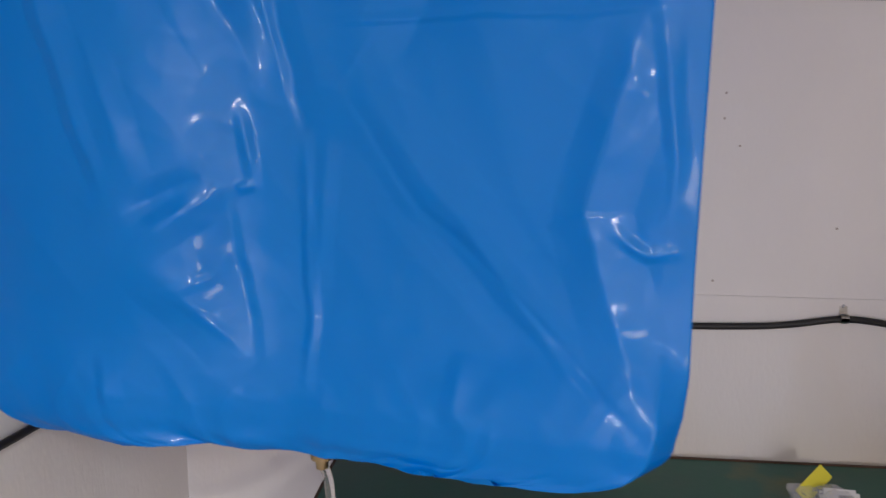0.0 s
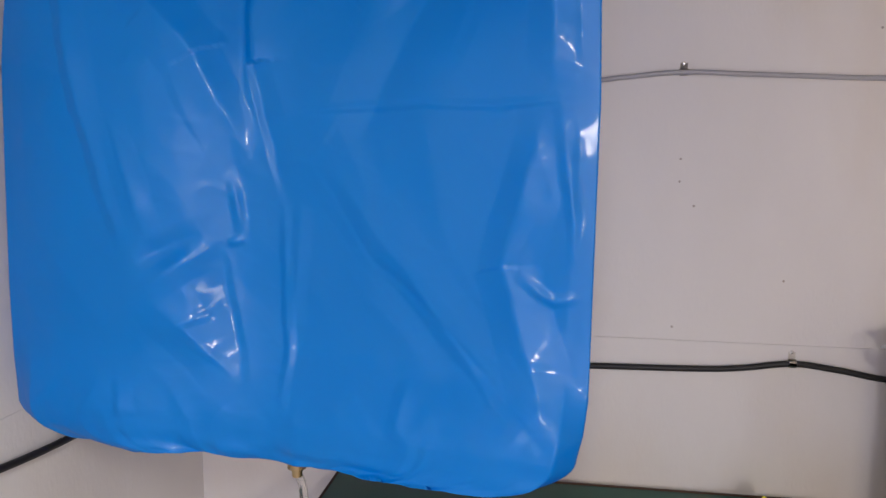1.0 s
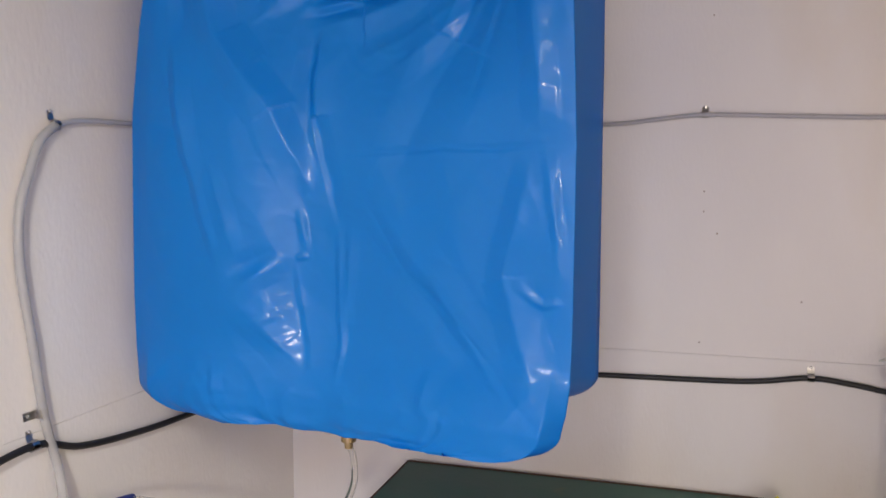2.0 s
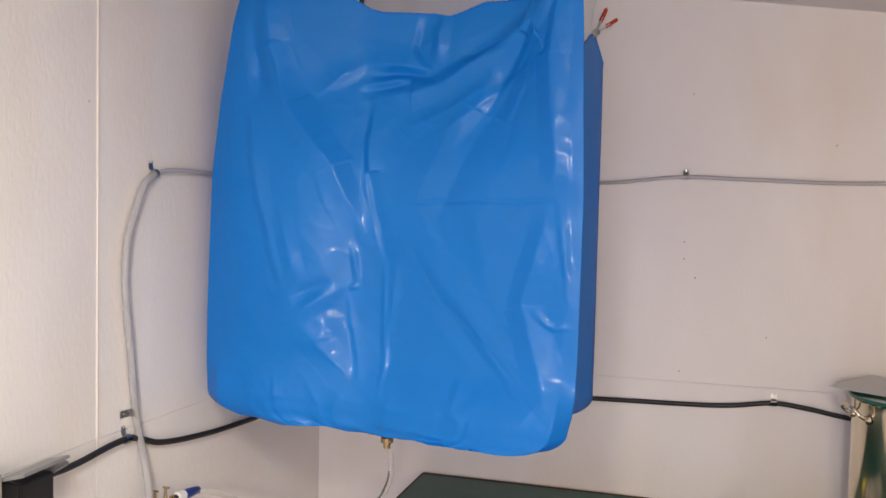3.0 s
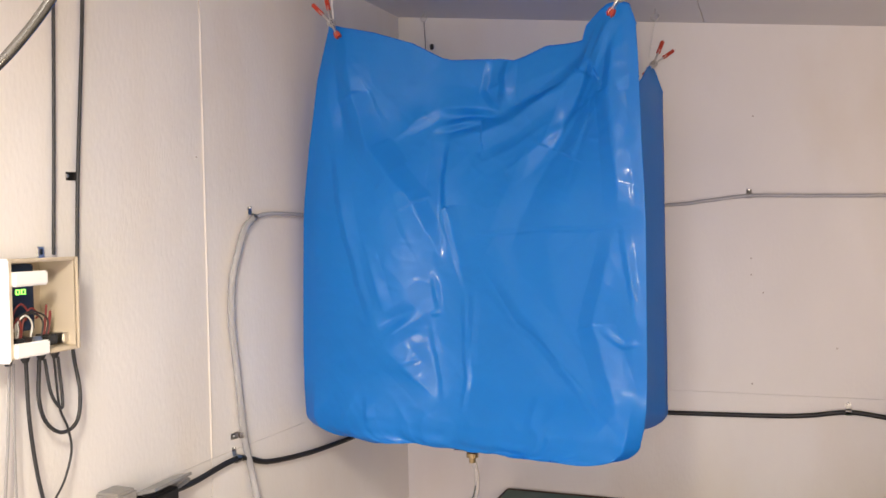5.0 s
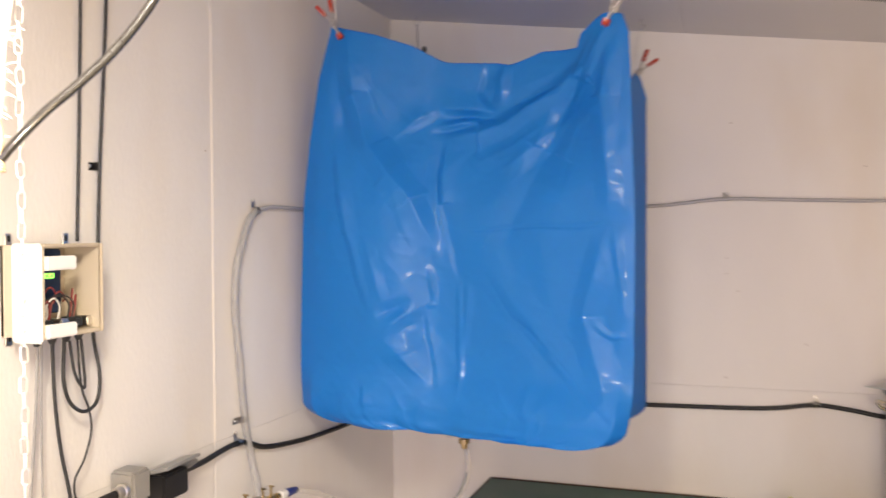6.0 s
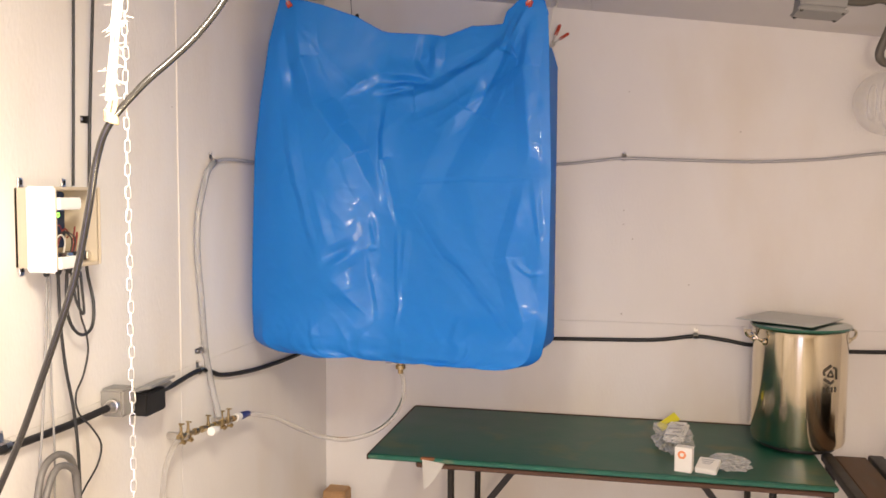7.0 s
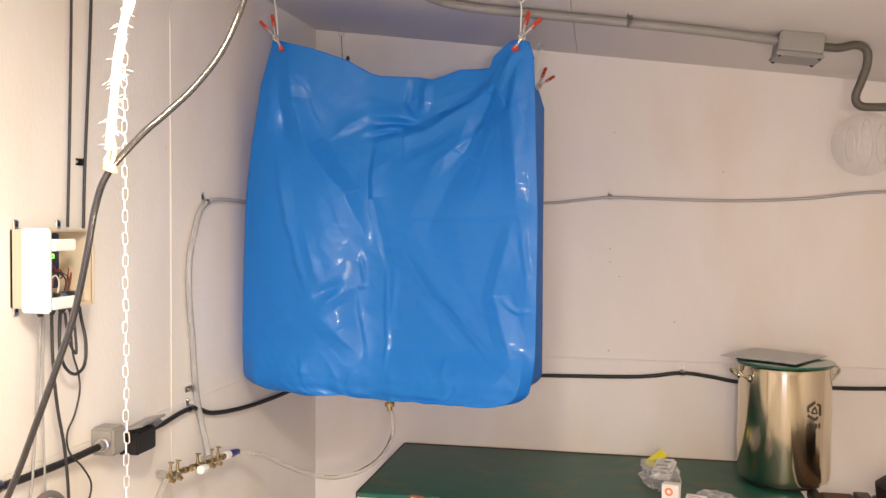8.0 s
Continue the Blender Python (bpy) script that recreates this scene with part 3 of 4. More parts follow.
black = run("wall_cable", [on_left(-1.375, 1.085, .03), on_left(-1.27, 1.078, .016), on_left(-1.082, 1.088, .012), on_left(-.95, 1.045, .012), on_left(-.75, 1.018, .012),
             on_left(-.55, 1.005, .012), on_left(-.386, 1.0, .012), on_left(-.1, 1.0, .02), (.10, -.02, 1.005), (.35, -.011, 1.02), (.7, -.011, 1.04), (1.03, -.011, 1.050),
             (1.36, -.011, 1.058), (1.48, -.011, 1.066), (1.6, -.012, 1.083), (1.71, -.011, 1.072), (1.85, -.011, 1.053), (2.18, -.011, 1.046), (2.6, -.011, 1.056), (3.55, -.011, 1.05)],
            .0078, RUBBER, "black sheathed cable clipped along both walls", "cable")
run("conduit_cable", [on_left(-2.9, 1.14, .02), on_left(-2.3, 1.112, .018), on_left(-1.955, 1.096, .018), on_left(-1.75, 1.092, .022), on_left(-1.630, 1.104, .045)], .0092, RUBBER,
    "thick black flexible conduit running to the junction box", "conduit")
run("grey_tube", [on_left(-.993, 1.742, .012), on_left(-.9, 1.757, .012), on_left(-.643, 1.754, .012), on_left(-.3, 1.752, .012), on_left(-.06, 1.752, .02), (.12, -.016, 1.752), (.5, -.011, 1.757),
                  (1.03, -.011, 1.767), (1.17, -.011, 1.778), (1.307, -.011, 1.790), (1.5, -.011, 1.784), (1.794, -.011, 1.776), (2.05, -.011, 1.785), (2.35, -.011, 1.811), (2.8, -.011, 1.80), (3.55, -.011, 1.80)],
    .0062, HOSEGREY, "thin grey poly tube clipped to the back wall", "tube")
run("clear_hose", [(.072, -1.075, .935), (.05, -1.05, .97), on_left(-1.035, 1.03, .022), on_left(-1.056, 1.142, .014), on_left(-1.078, 1.31, .014), on_left(-1.098, 1.46, .014), on_left(-1.092, 1.57, .014),
                   on_left(-1.062, 1.65, .014), on_left(-1.03, 1.712, .014), on_left(-.985, 1.744, .013)], .0098, HOSE, "cloudy clear hose rising up the wall", "hose")


def pclip(m, r, material=ZINC):
    """A metal strap clip with its screw, flat on a wall whose normal is local x, over a cable along local y."""
    root = thing("cable_clip", label="small metal strap clip screwed to the wall", category="clip", group="clips on the walls")
    bm = bmesh.new()
    n = 8
    prof = [(-.001, r * 2.2 + .018), (.0015, r * 1.25)] + [(.0 + r * (1 + math.cos(a)) + .0015, r * 1.15 * math.sin(a)) for a in np.linspace(math.pi * .75, -math.pi * .75, n)] + [(.0015, -r * 1.25)]
    a = [bm.verts.new((x, -.009, z)) for x, z in prof]
    b = [bm.verts.new((x, .009, z)) for x, z in prof]
    for i in range(len(a) - 1):
        bm.faces.new((a[i], a[i + 1], b[i + 1], b[i]))
    bmesh.ops.solidify(bm, geom=bm.faces[:], thickness=.0012)
    part("strap", bm, material, root)
    part("screw", lathed([(0, .005), (.003, .0045), (.0045, .002), (.0045, 0)], 10, m=pose(0, 0, r * 2 + .008, 0, 90, 0)), ZINC, root)
    root.matrix_world = m
    return root


LEFT, BACK = 0, -90
pclip(pose(wall_x(-.985), -.985, 1.745, 0, 0, LEFT), .010)
pclip(pose(wall_x(-1.085), -1.085, 1.088, 0, 0, LEFT), .0098)
pclip(pose(wall_x(-1.06), -1.058, 1.149, 90, 0, LEFT), .0098)
pclip(pose(0, -1.957, 1.097, 0, 0, LEFT), .0128)
pclip(pose(1.307, 0, 1.790, 0, 0, BACK), .0066)
pclip(pose(1.6, 0, 1.083, 0, 0, BACK), .0094)
pclip(pose(.75, 0, 1.042, 0, 0, BACK), .0094)
pclip(pose(2.42, 0, 1.806, 0, 0, BACK), .0066)

# junction box, open, its lid hanging askew
jb = thing("junction_box", (0.03, -1.53, 1.1), "grey junction box hanging open with its lid askew", "junction box")


def put(ob):
    """Keeps a part built in world numbers where it is, under its placed parent."""
    ob.matrix_parent_inverse = ob.parent.matrix_world.inverted()
    return ob


bpy.context.view_layer.update()
put(part("body", boxed((.035, -1.568, 1.108), (.066, .062, .072), .006), GREYPIPE, jb))
put(part("hub", lathed([(0, .022), (.011, .022), (.014, .018), (.014, .005), (.018, .003), (.018, -.006), (0, -.006)], 16, m=pose(.045, -1.608, 1.104, 90, 0, 0)), ZINC, jb, "silver locknut and hub"))
put(part("socket_face", boxed((.060, -1.472, 1.086), (.06, .095, .062), .004, None), RUBBER, jb, "black receptacle face"))
put(part("lid", boxed((0, 0, 0), (.058, .145, .007), .003, pose(.078, -1.462, 1.132, 0, -14, 4)), GREYPIPE, jb, "loose grey lid"))
put(part("arm", boxed((0, 0, 0), (.03, .09, .012), .004, pose(.06, -1.405, 1.108, 8, 0, 0)), GREYPIPE, jb))

# brass manifold with valves
mf = thing("brass_manifold", (.05, -1.08, .92), "brass valve manifold with a white tee and blue fitting", "manifold")
bpy.context.view_layer.update()
A, B = Vector((.062, -1.315, .940)), Vector((.066, -.860, .894))
D = (B - A).normalized()
ROT = D.to_track_quat("Z", "X").to_matrix().to_4x4()


def along(s):
    return A + (B - A) * s


prof = [(0, 0), (.0065, 0)]
for k in range(9):
    z = .02 + k * .042
    prof += [(.0065, z - .008), (.0105, z - .007), (.0105, z + .007), (.0065, z + .008)]
prof += [(.006, .385), (0, .385)]
put(part("bar", lathed(prof, 12, m=Matrix.Translation(A) @ ROT), BRASS, mf, angle=30))
for k, s in enumerate((.04, .13, .40, .60, .70)):
    p = along(s)
    v = part("valve", lathed([(0, -.022), (.005, -.021), (.0065, 0), (.005, .014), (.004, .022), (.004, .034), (0, .034)], 10, at=p), BRASS, mf)
    put(v)
    h = part("lever", boxed(p + Vector((.002, 0, .037)), (.020, .006, .004), .0015, None), BRASS, v)
    bm = boxed(p + Vector((.008, .003, -.017)), (.014, .014, .014), .004)
    put(part("nozzle", bm, BRASS, mf))
p = along(.33)
put(part("tee", lathed([(0, -.020), (.013, -.019), (.014, -.006), (.012, .008), (.012, .016), (0, .016)], 16, m=Matrix.Translation(p + Vector((.02, .03, -.012))) @ ROT), WHITE, mf, "white plastic tee"))
put(part("tee_bore", lathed([(0, 0), (.0105, 0), (.0105, .004), (0, .004)], 14, m=Matrix.Translation(p + Vector((.0205, .0445, -.0135))) @ ROT), RUBBER, mf, "dark open end"))
put(part("collar", lathed([(0, 0), (.013, 0), (.013, .03), (0, .03)], 14, m=Matrix.Translation(along(.81)) @ ROT), WHITE, mf, "white collar"))
put(part("barb", lathed([(0, 0), (.0125, 0), (.0135, .02), (.0105, .06), (.009, .07), (0, .07)], 14, m=Matrix.Translation(along(.875)) @ ROT), BLUEFIT, mf, "dark blue hose fitting"))
for s in (.1, .7):
    p = along(s)
    put(part("bracket", boxed((p.x / 2 + .006, p.y, p.z - .004), (p.x + .006, .014, .018), .002), ZINC, mf))
run("drain_tube", [along(1.0), (.10, -.845, .889), (.16, -.84, .880), (.25, -.835, .845), (.32, -.83, .824), (.41, -.825, .818), (.50, -.82, .845), (.565, -.81, .895), (.60, -.80, .96), (.600, -.792, 1.02), (.592, -.798, 1.055)],
    .0075, CLEARTUBE, "clear vinyl tube sagging from bag outlet to manifold", "tube", 12, 10)
run("lower_tube", [(.062, -1.30, .935), (.058, -1.335, .915), (.052, -1.362, .875), (.05, -1.378, .82), (.05, -1.39, .74), (.05, -1.40, .5), (.06, -1.40, .2), (.10, -1.36, .012)], .0078, CLEARTUBE,
    "clear vinyl tube dropping from the manifold", "tube")

# ---------------------------------------------------------------- controller enclosure on the left wall
eb = thing("control_box", (.05, -1.8, 1.57), "beige electrical control box with open front, wired inside", "control box")
bpy.context.view_layer.update()
Y0, Y1, Z0, Z1, X1 = -1.893, -1.728, 1.482, 1.660, .098
T = .006
shell = bmesh.new()
box(shell, (.004, (Y0 + Y1) / 2, (Z0 + Z1) / 2), (.008, Y1 - Y0, Z1 - Z0), .001)
box(shell, (X1 / 2, Y0 + T / 2, (Z0 + Z1) / 2), (X1, T, Z1 - Z0), .0015)
box(shell, (X1 / 2, Y1 - T / 2, (Z0 + Z1) / 2), (X1, T, Z1 - Z0), .0015)
box(shell, (X1 / 2, (Y0 + Y1) / 2, Z1 - T / 2), (X1, Y1 - Y0 - 2 * T, T), .0015)
box(shell, (X1 / 2, (Y0 + Y1) / 2, Z0 + T / 2), (X1, Y1 - Y0 - 2 * T, T), .0015)
put(part("case", shell, BEIGE, eb, smooth=False, angle=None))
rim = bmesh.new()
for c_, s_ in (((X1, Y0 + .002, (Z0 + Z1) / 2), (.010, .010, Z1 - Z0 + .006)), ((X1, Y1 - .001, (Z0 + Z1) / 2), (.008, .007, Z1 - Z0 + .004)),
               ((X1, (Y0 + Y1) / 2, Z1 - .001), (.008, Y1 - Y0 - .012, .006)), ((X1, (Y0 + Y1) / 2, Z0 + .001), (.008, Y1 - Y0 - .012, .007))):
    box(rim, c_, s_, .002)
put(part("front_rim", rim, BEIGE, eb, smooth=False, angle=None))
for z in (Z1 - .035, Z0 + .012):
    put(part("hinge_tab", boxed((X1 + .006, Y0 + .044, z), (.014, .078, .027), .003), WHITE, eb, "white plastic hinge tab"))
put(part("side_plate", boxed((.070, Y0 - .004, (Z0 + Z1) / 2 - .003), (.072, .010, Z1 - Z0 + .012), .004), WHITE, eb, "white side cover"))
put(part("controller", boxed((.031, Y0 + .056, (Z0 + Z1) / 2 + .016), (.046, .092, .128), .003), PCB, eb, "dark blue controller module"))
digits = bmesh.new()
for k in range(2):
    for dz in (-.004, .004):
        box(digits, (.0546, Y0 + .062 + k * .013, 1.598 + dz), (.001, .008, .0022))
    for dy in (-.004, .004):
        box(digits, (.0546, Y0 + .062 + k * .013 + dy, 1.598), (.001, .0022, .009))
put(part("display", digits, LED, eb, "green glowing number display", smooth=False, angle=None))
rnd = random.Random(4)
for k in range(9):
    y0, y1 = Y0 + .03 + rnd.random() * .10, Y0 + .03 + rnd.random() * .11
    zt = 1.52 + rnd.random() * .05
    put(part("inner_wire", tubed([(.056, y0, Z0 + .01), (.064, y0 + .004, zt - .01), (.068, (y0 + y1) / 2, zt + .010), (.064, y1, zt - .005), (.058, y1, Z0 + .02 + rnd.random() * .05)], .0018, 6, 6),
             (REDWIRE, REDWIRE, THINWIRE, CORD)[k % 4], eb))
for k, y in enumerate((-1.85, -1.81, -1.772, -1.737)):
    put(part("terminal", boxed((.060, y, Z0 + .020), (.04, .024, .020), .003), (THINWIRE, ZINC)[k % 2], eb))
    put(part("gland", lathed([(0, .006), (.009, .006), (.0105, 0), (.0105, -.008), (.007, -.016), (.005, -.02), (0, -.02)], 12, at=(.045, y, Z0 - .002)), THINWIRE, eb, "black cable gland"))
for y, z in ((Y0 + .016, Z1 + .010), (-1.726, Z1 + .010), (Y0 + .014, Z0 - .006)):
    bm = bmesh.new()
    for c_, s_ in (((.004, y, z), (.004, .017, .024)),):
        box(bm, c_, s_, .0015)
    put(part("mounting_ear", bm, ZINC, eb, "metal mounting ear"))
    put(part("ear_slot", boxed((.0067, y, z + .002), (.0015, .006, .012), .0), RUBBER, eb, smooth=False, angle=None))

G4 = .042
run("box_cable", [(G4, -1.845, 1.462), (G4, -1.852, 1.338), (.04, -1.860, 1.23), (.04, -1.875, 1.092), (.04, -1.886, 1.0), (.04, -1.90, .6), (.06, -1.9, .012)], .0029, GREYWIRE, "thin grey cable dropping from the control box", "cable")
run("box_cable", [(G4, -1.835, 1.462), (G4, -1.838, 1.338), (.04, -1.836, 1.2), (.045, -1.838, 1.06), (.045, -1.842, .95), (.04, -1.85, .5), (.06, -1.85, .012)], .0024, GREYWIRE, "thin grey cable dropping from the control box", "cable")
run("box_cable", [(G4, -1.806, 1.462), (G4, -1.802, 1.351), (.042, -1.787, 1.24), (.046, -1.763, 1.113), (.05, -1.755, .94), (.05, -1.75, .5), (.08, -1.75, .012)], .0038, THINWIRE, "dark cable dropping from the control box", "cable")
run("box_cable", [(G4, -1.774, 1.462), (G4, -1.777, 1.381), (G4, -1.759, 1.332), (G4, -1.720, 1.306), (G4, -1.681, 1.322), (.035, -1.664, 1.380), (.014, -1.658, 1.472), (.012, -1.640, 1.60), (.012, -1.628, 1.829), (.012, -1.60, 2.2), (.014, -1.592, 2.52)],
    .0040, THINWIRE, "black cable looping under the control box and up", "cable")
run("box_cable", [(.05, -1.768, 1.462), (.055, -1.760, 1.395), (.058, -1.742, 1.363), (.055, -1.731, 1.372), (.05, -1.735, 1.462)], .0032, THINWIRE, "short black cable loop under the control box", "cable")
run("box_cable", [(G4, -1.737, 1.462), (G4, -1.727, 1.362), (.04, -1.704, 1.31), (.04, -1.697, 1.261), (.04, -1.718, 1.207), (.04, -1.748, 1.166), (.04, -1.74, 1.12), (.045, -1.695, 1.07), (.045, -1.660, 1.02), (.045, -1.675, .975), (.045, -1.724, .936), (.05, -1.78, .90)],
    .0024, THINWIRE, "thin black cable curling down the wall", "cable")
run("box_cable", [(.012, -1.70, 1.665), (.012, -1.69, 1.9), (.012, -1.68, 2.2), (.012, -1.676, 2.53)], .0036, THINWIRE, "black cable rising from the control box to the ceiling", "cable")
pclip(pose(0, -1.628, 1.829, 90, 0, LEFT), .0058, RUBBER)
run("coiled_hose", [(.07, -1.96, .60), (.07, -1.95, .85), (.07, -1.935, .97), (.065, -1.905, 1.035), (.06, -1.85, 1.052), (.06, -1.80, 1.024), (.06, -1.783, .96), (.065, -1.78, .85), (.07, -1.80, .62), (.07, -1.86, .5), (.08, -1.93, .52), (.085, -1.97, .65), (.085, -1.96, .85), (.085, -1.93, .97), (.08, -1.88, 1.03), (.078, -1.82, 1.01), (.075, -1.80, .95), (.08, -1.80, .7), (.09, -1.8, .012)],
    .0080, DARKHOSE, "dark grey hose coiled against the wall", "hose")

# ---------------------------------------------------------------- chain, rope and hanging cable near the camera
chain = thing("hanging_chain", (.66, -2.50, 1.7), "bright galvanised steel chain hanging straight from the ceiling", "chain")
bpy.context.view_layer.update()
lk = bmesh.new()
LH, LR, WR = .0054, .0034, .0009
pts = [(LR * math.cos(a), 0, LH + LR * math.sin(a)) for a in np.linspace(0, math.pi, 7)] + [(LR * math.cos(a), 0, -LH + LR * math.sin(a)) for a in np.linspace(math.pi, 2 * math.pi, 7)]
pts.append(pts[0])
tube(lk, pts, WR, 6, 0)
link_mesh = mesh_of("link", lk, CHAIN, True, 60)
PITCH = .0156
k = 0
z = ceil_z(.66) - .01
while z > 0.95:
    o = new("link", link_mesh)
    o.parent = chain
    o.matrix_parent_inverse = chain.matrix_world.inverted()
    o.matrix_basis = pose(.66 + .0008 * math.sin(k * 1.7), -2.50, z, 0, 3 * math.sin(k * 2.1), 31 + 90 * (k % 2) + 9 * math.sin(k * .9))
    z -= PITCH
    k += 1

RK = (.652, -2.527, 1.745)
run("hanging_cable", [(.93, -2.30, ceil_z(.93) + .0), (.90, -2.33, 2.3), (.86, -2.38, 2.15), (.815, -2.42, 2.03), (.795, -2.425, 1.975), (.775, -2.44, 1.92), (.745, -2.46, 1.87), (.716, -2.482, 1.832), (.688, -2.505, 1.797), RK, (.632, -2.527, 1.70), (.616, -2.525, 1.63), (.592, -2.52, 1.545), (.562, -2.517, 1.47), (.522, -2.512, 1.38), (.478, -2.505, 1.288), (.40, -2.5, 1.14), (.3, -2.5, .95), (.2, -2.5, .7), (.16, -2.5, .3), (.2, -2.5, .012)],
    .0049, SLUNG, "glossy black cable slung from a rope", "cable", 12, 10)
rope = thing("frayed_rope", (.66, -2.52, 1.9), "frayed white fibre rope with a tan twine knot", "rope")
bpy.context.view_layer.update()
rnd = random.Random(7)
for k in range(4):
    a = k * math.pi / 2
    put(part("strand", tubed([(.652 + .004 * math.cos(a), -2.527 + .004 * math.sin(a), 1.775), (.657 + .0042 * math.cos(a + 1), -2.524 + .0042 * math.sin(a + 1), 1.83), (.662 + .0042 * math.cos(a + 2), -2.522 + .0042 * math.sin(a + 2), 1.89),
                              (.672 + .0042 * math.cos(a + 3), -2.52 + .0042 * math.sin(a + 3), 1.95), (.684 + .0042 * math.cos(a + 4), -2.518 + .0042 * math.sin(a + 4), 2.0), (.70, -2.51, 2.2), (.715, -2.50, ceil_z(.715))],
                             .0025, 7, 6, lambda t: .7 + .5 * t), ROPE, rope))
fr = bmesh.new()
for k in range(90):
    z = 1.76 + rnd.random() * .24
    x = float(np.interp(z, (1.745, 1.83, 1.95, 2.0), (.652, .658, .672, .684)))
    a = rnd.random() * 6.28
    l = .006 + rnd.random() * .014
    d = Vector((math.cos(a), math.sin(a), rnd.random() - .6)).normalized()
    p = Vector((x, -2.523, z))
    tube(fr, [p, p + d * l * .6, p + d * l + Vector((0, 0, -.004 * rnd.random()))], .00042, 4, 0)
put(part("frayed_fibres", fr, ROPE, rope))
kn = bmesh.new()
for k in range(4):
    ring(kn, (RK[0] + .002, RK[1], RK[2] + .002 + k * .0035), (.35 + .1 * k, 0.1, 1), .0085, .0021, 14, 6)
for s in (-1, 1):
    tube(kn, [(RK[0] + s * .005, RK[1], RK[2] + .008), (RK[0] + .004 + s * .004, RK[1] + .002, RK[2] + .03), (RK[0] + .003, RK[1] + .002, RK[2] + .055)], .003, 6, 5)
put(part("knot", kn, KNOT, rope, "tan twine knot round the cable"))

# ---------------------------------------------------------------- ceiling conduit, box and globe lamp
def under(x, d):
    return ceil_z(x) - d


cd = run("ceiling_conduit", [(.70, -2.6, under(.70, .02)), (.69, -1.6, under(.69, .02)), (.69, -1.1, under(.69, .02)), (.70, -.95, under(.70, .02)), (.735, -.83, under(.735, .02)), (.80, -.765, under(.80, .02)), (.90, -.735, under(.9, .02)), (1.1, -.725, under(1.1, .02)),
                            (1.37, -.71, under(1.37, .02)), (1.6, -.69, under(1.6, .02)), (1.83, -.665, under(1.83, .025))], .0155, GREYPIPE, "grey PVC conduit bending along the sloping ceiling", "conduit")
for x, y in ((1.37, -.71),):
    c = pclip(pose(x, y, ceil_z(x), 0, 90, 0) @ pose(0, 0, 0, 90, 0, 0), .0165, GREYPIPE)
cb = thing("ceiling_junction_box", (1.90, -.65, under(1.9, .03)), "grey PVC junction box with screwed cover on the ceiling", "junction box")
TILT = pose(1.902, -.65, ceil_z(1.902), 0, 7.5, 0)
bpy.context.view_layer.update()
put(part("body", boxed((0, 0, -.034), (.135, .13, .068), .006, TILT), GREYPIPE, cb))
put(part("cover", boxed((0, 0, -.074), (.146, .141, .012), .004, TILT), GREYPIPE, cb))
for sx in (-1, 1):
    for sy in (-1, 1):
        put(part("screw", lathed([(0, -.084), (.004, -.084), (.006, -.080), (.006, -.07), (0, -.07)], 10, at=(sx * .06, sy * .058, 0), m=TILT), BLACK_METAL, cb))
run("flexible_conduit", [(1.965, -.655, under(1.965, .03)), (2.02, -.65, 2.243), (2.075, -.64, 2.252), (2.108, -.63, 2.235), (2.112, -.62, 2.19), (2.098, -.61, 2.14), (2.085, -.60, 2.095), (2.10, -.59, 2.068), (2.15, -.58, 2.062), (2.30, -.56, 2.066), (2.6, -.5, 2.07), (2.8, -.45, 2.1), (2.85, -.44, 2.16)],
    .0135, FLEX, "dark flexible conduit looping down to a lamp", "conduit", 12, 10)
gl = thing("globe_lamp", (2.17, -.36, 1.96), "clear glass globe lamp, unlit, beside the back wall", "lamp")
bpy.context.view_layer.update()
gp = [(.112 * math.sin(a), -.112 * math.cos(a)) for a in np.linspace(0, math.pi * .86, 18)]
gp = [(max(r, 0), z) for r, z in gp] + [(.045, .115)]
gm = pose(2.185, -.34, 1.965, 0, 90, 0)
put(part("globe", lathed(gp[::1], 36, m=gm), GLOBE, gl, "clear ribbed glass globe"))
put(part("socket", lathed([(0, .10), (.05, .10), (.055, .115), (.055, .15), (.07, .155), (.07, .20), (0, .20)], 24, m=gm), GREYPIPE, gl, "grey lamp socket"))
for R_, d in ((.06, -.05), (.085, .0), (.07, .055)):
    bm = bmesh.new()
    ring(bm, gm @ Vector((0, 0, d)), gm.to_3x3() @ Vector((0, 0, 1)), R_, .0022, 30, 6)
    put(part("rib", bm, GLOBE, gl))

# ---------------------------------------------------------------- table and what stands on it
tb = thing("folding_table", (1.22, -.38, 0), "old green-painted folding table with worn brown edges", "table")
bpy.context.view_layer.update()
TZ = .74
TXL, TXR, TYF, TYB = .455, 1.985, -.727, -.030
put(part("tabletop", boxed(((TXL + TXR) / 2, (TYF + TYB) / 2 + .004, TZ - .010), (TXR - TXL, TYB - TYF - .010, .020), .003), GREEN, tb, "green painted board, stained"))
put(part("front_edge", boxed(((TXL + TXR) / 2, TYF + .003, TZ - .0075), (TXR - TXL, .010, .013), .003), GREEN_EDGE, tb, "rubbed lighter green edge"))
put(part("edge_strip", boxed(((TXL + TXR) / 2 + .08, TYF + .008, TZ - .026), (TXR - TXL - .19, .018, .014), .002), BROWN, tb, "bare brown board edge"))
put(part("back_edge", boxed(((TXL + TXR) / 2, TYB - .004, TZ - .004), (TXR - TXL, .010, .014), .002), BROWN, tb))
put(part("end_edge", boxed((TXL - .002, (TYF + TYB) / 2, TZ - .010), (.006, TYB - TYF, .022), .002), BROWN, tb))
for y in (TYF + .06, TYB - .08):
    put(part("apron", boxed(((TXL + TXR) / 2 + .06, y, TZ - .034), (TXR - TXL - .20, .022, .028), .003), BLACK_METAL, tb))


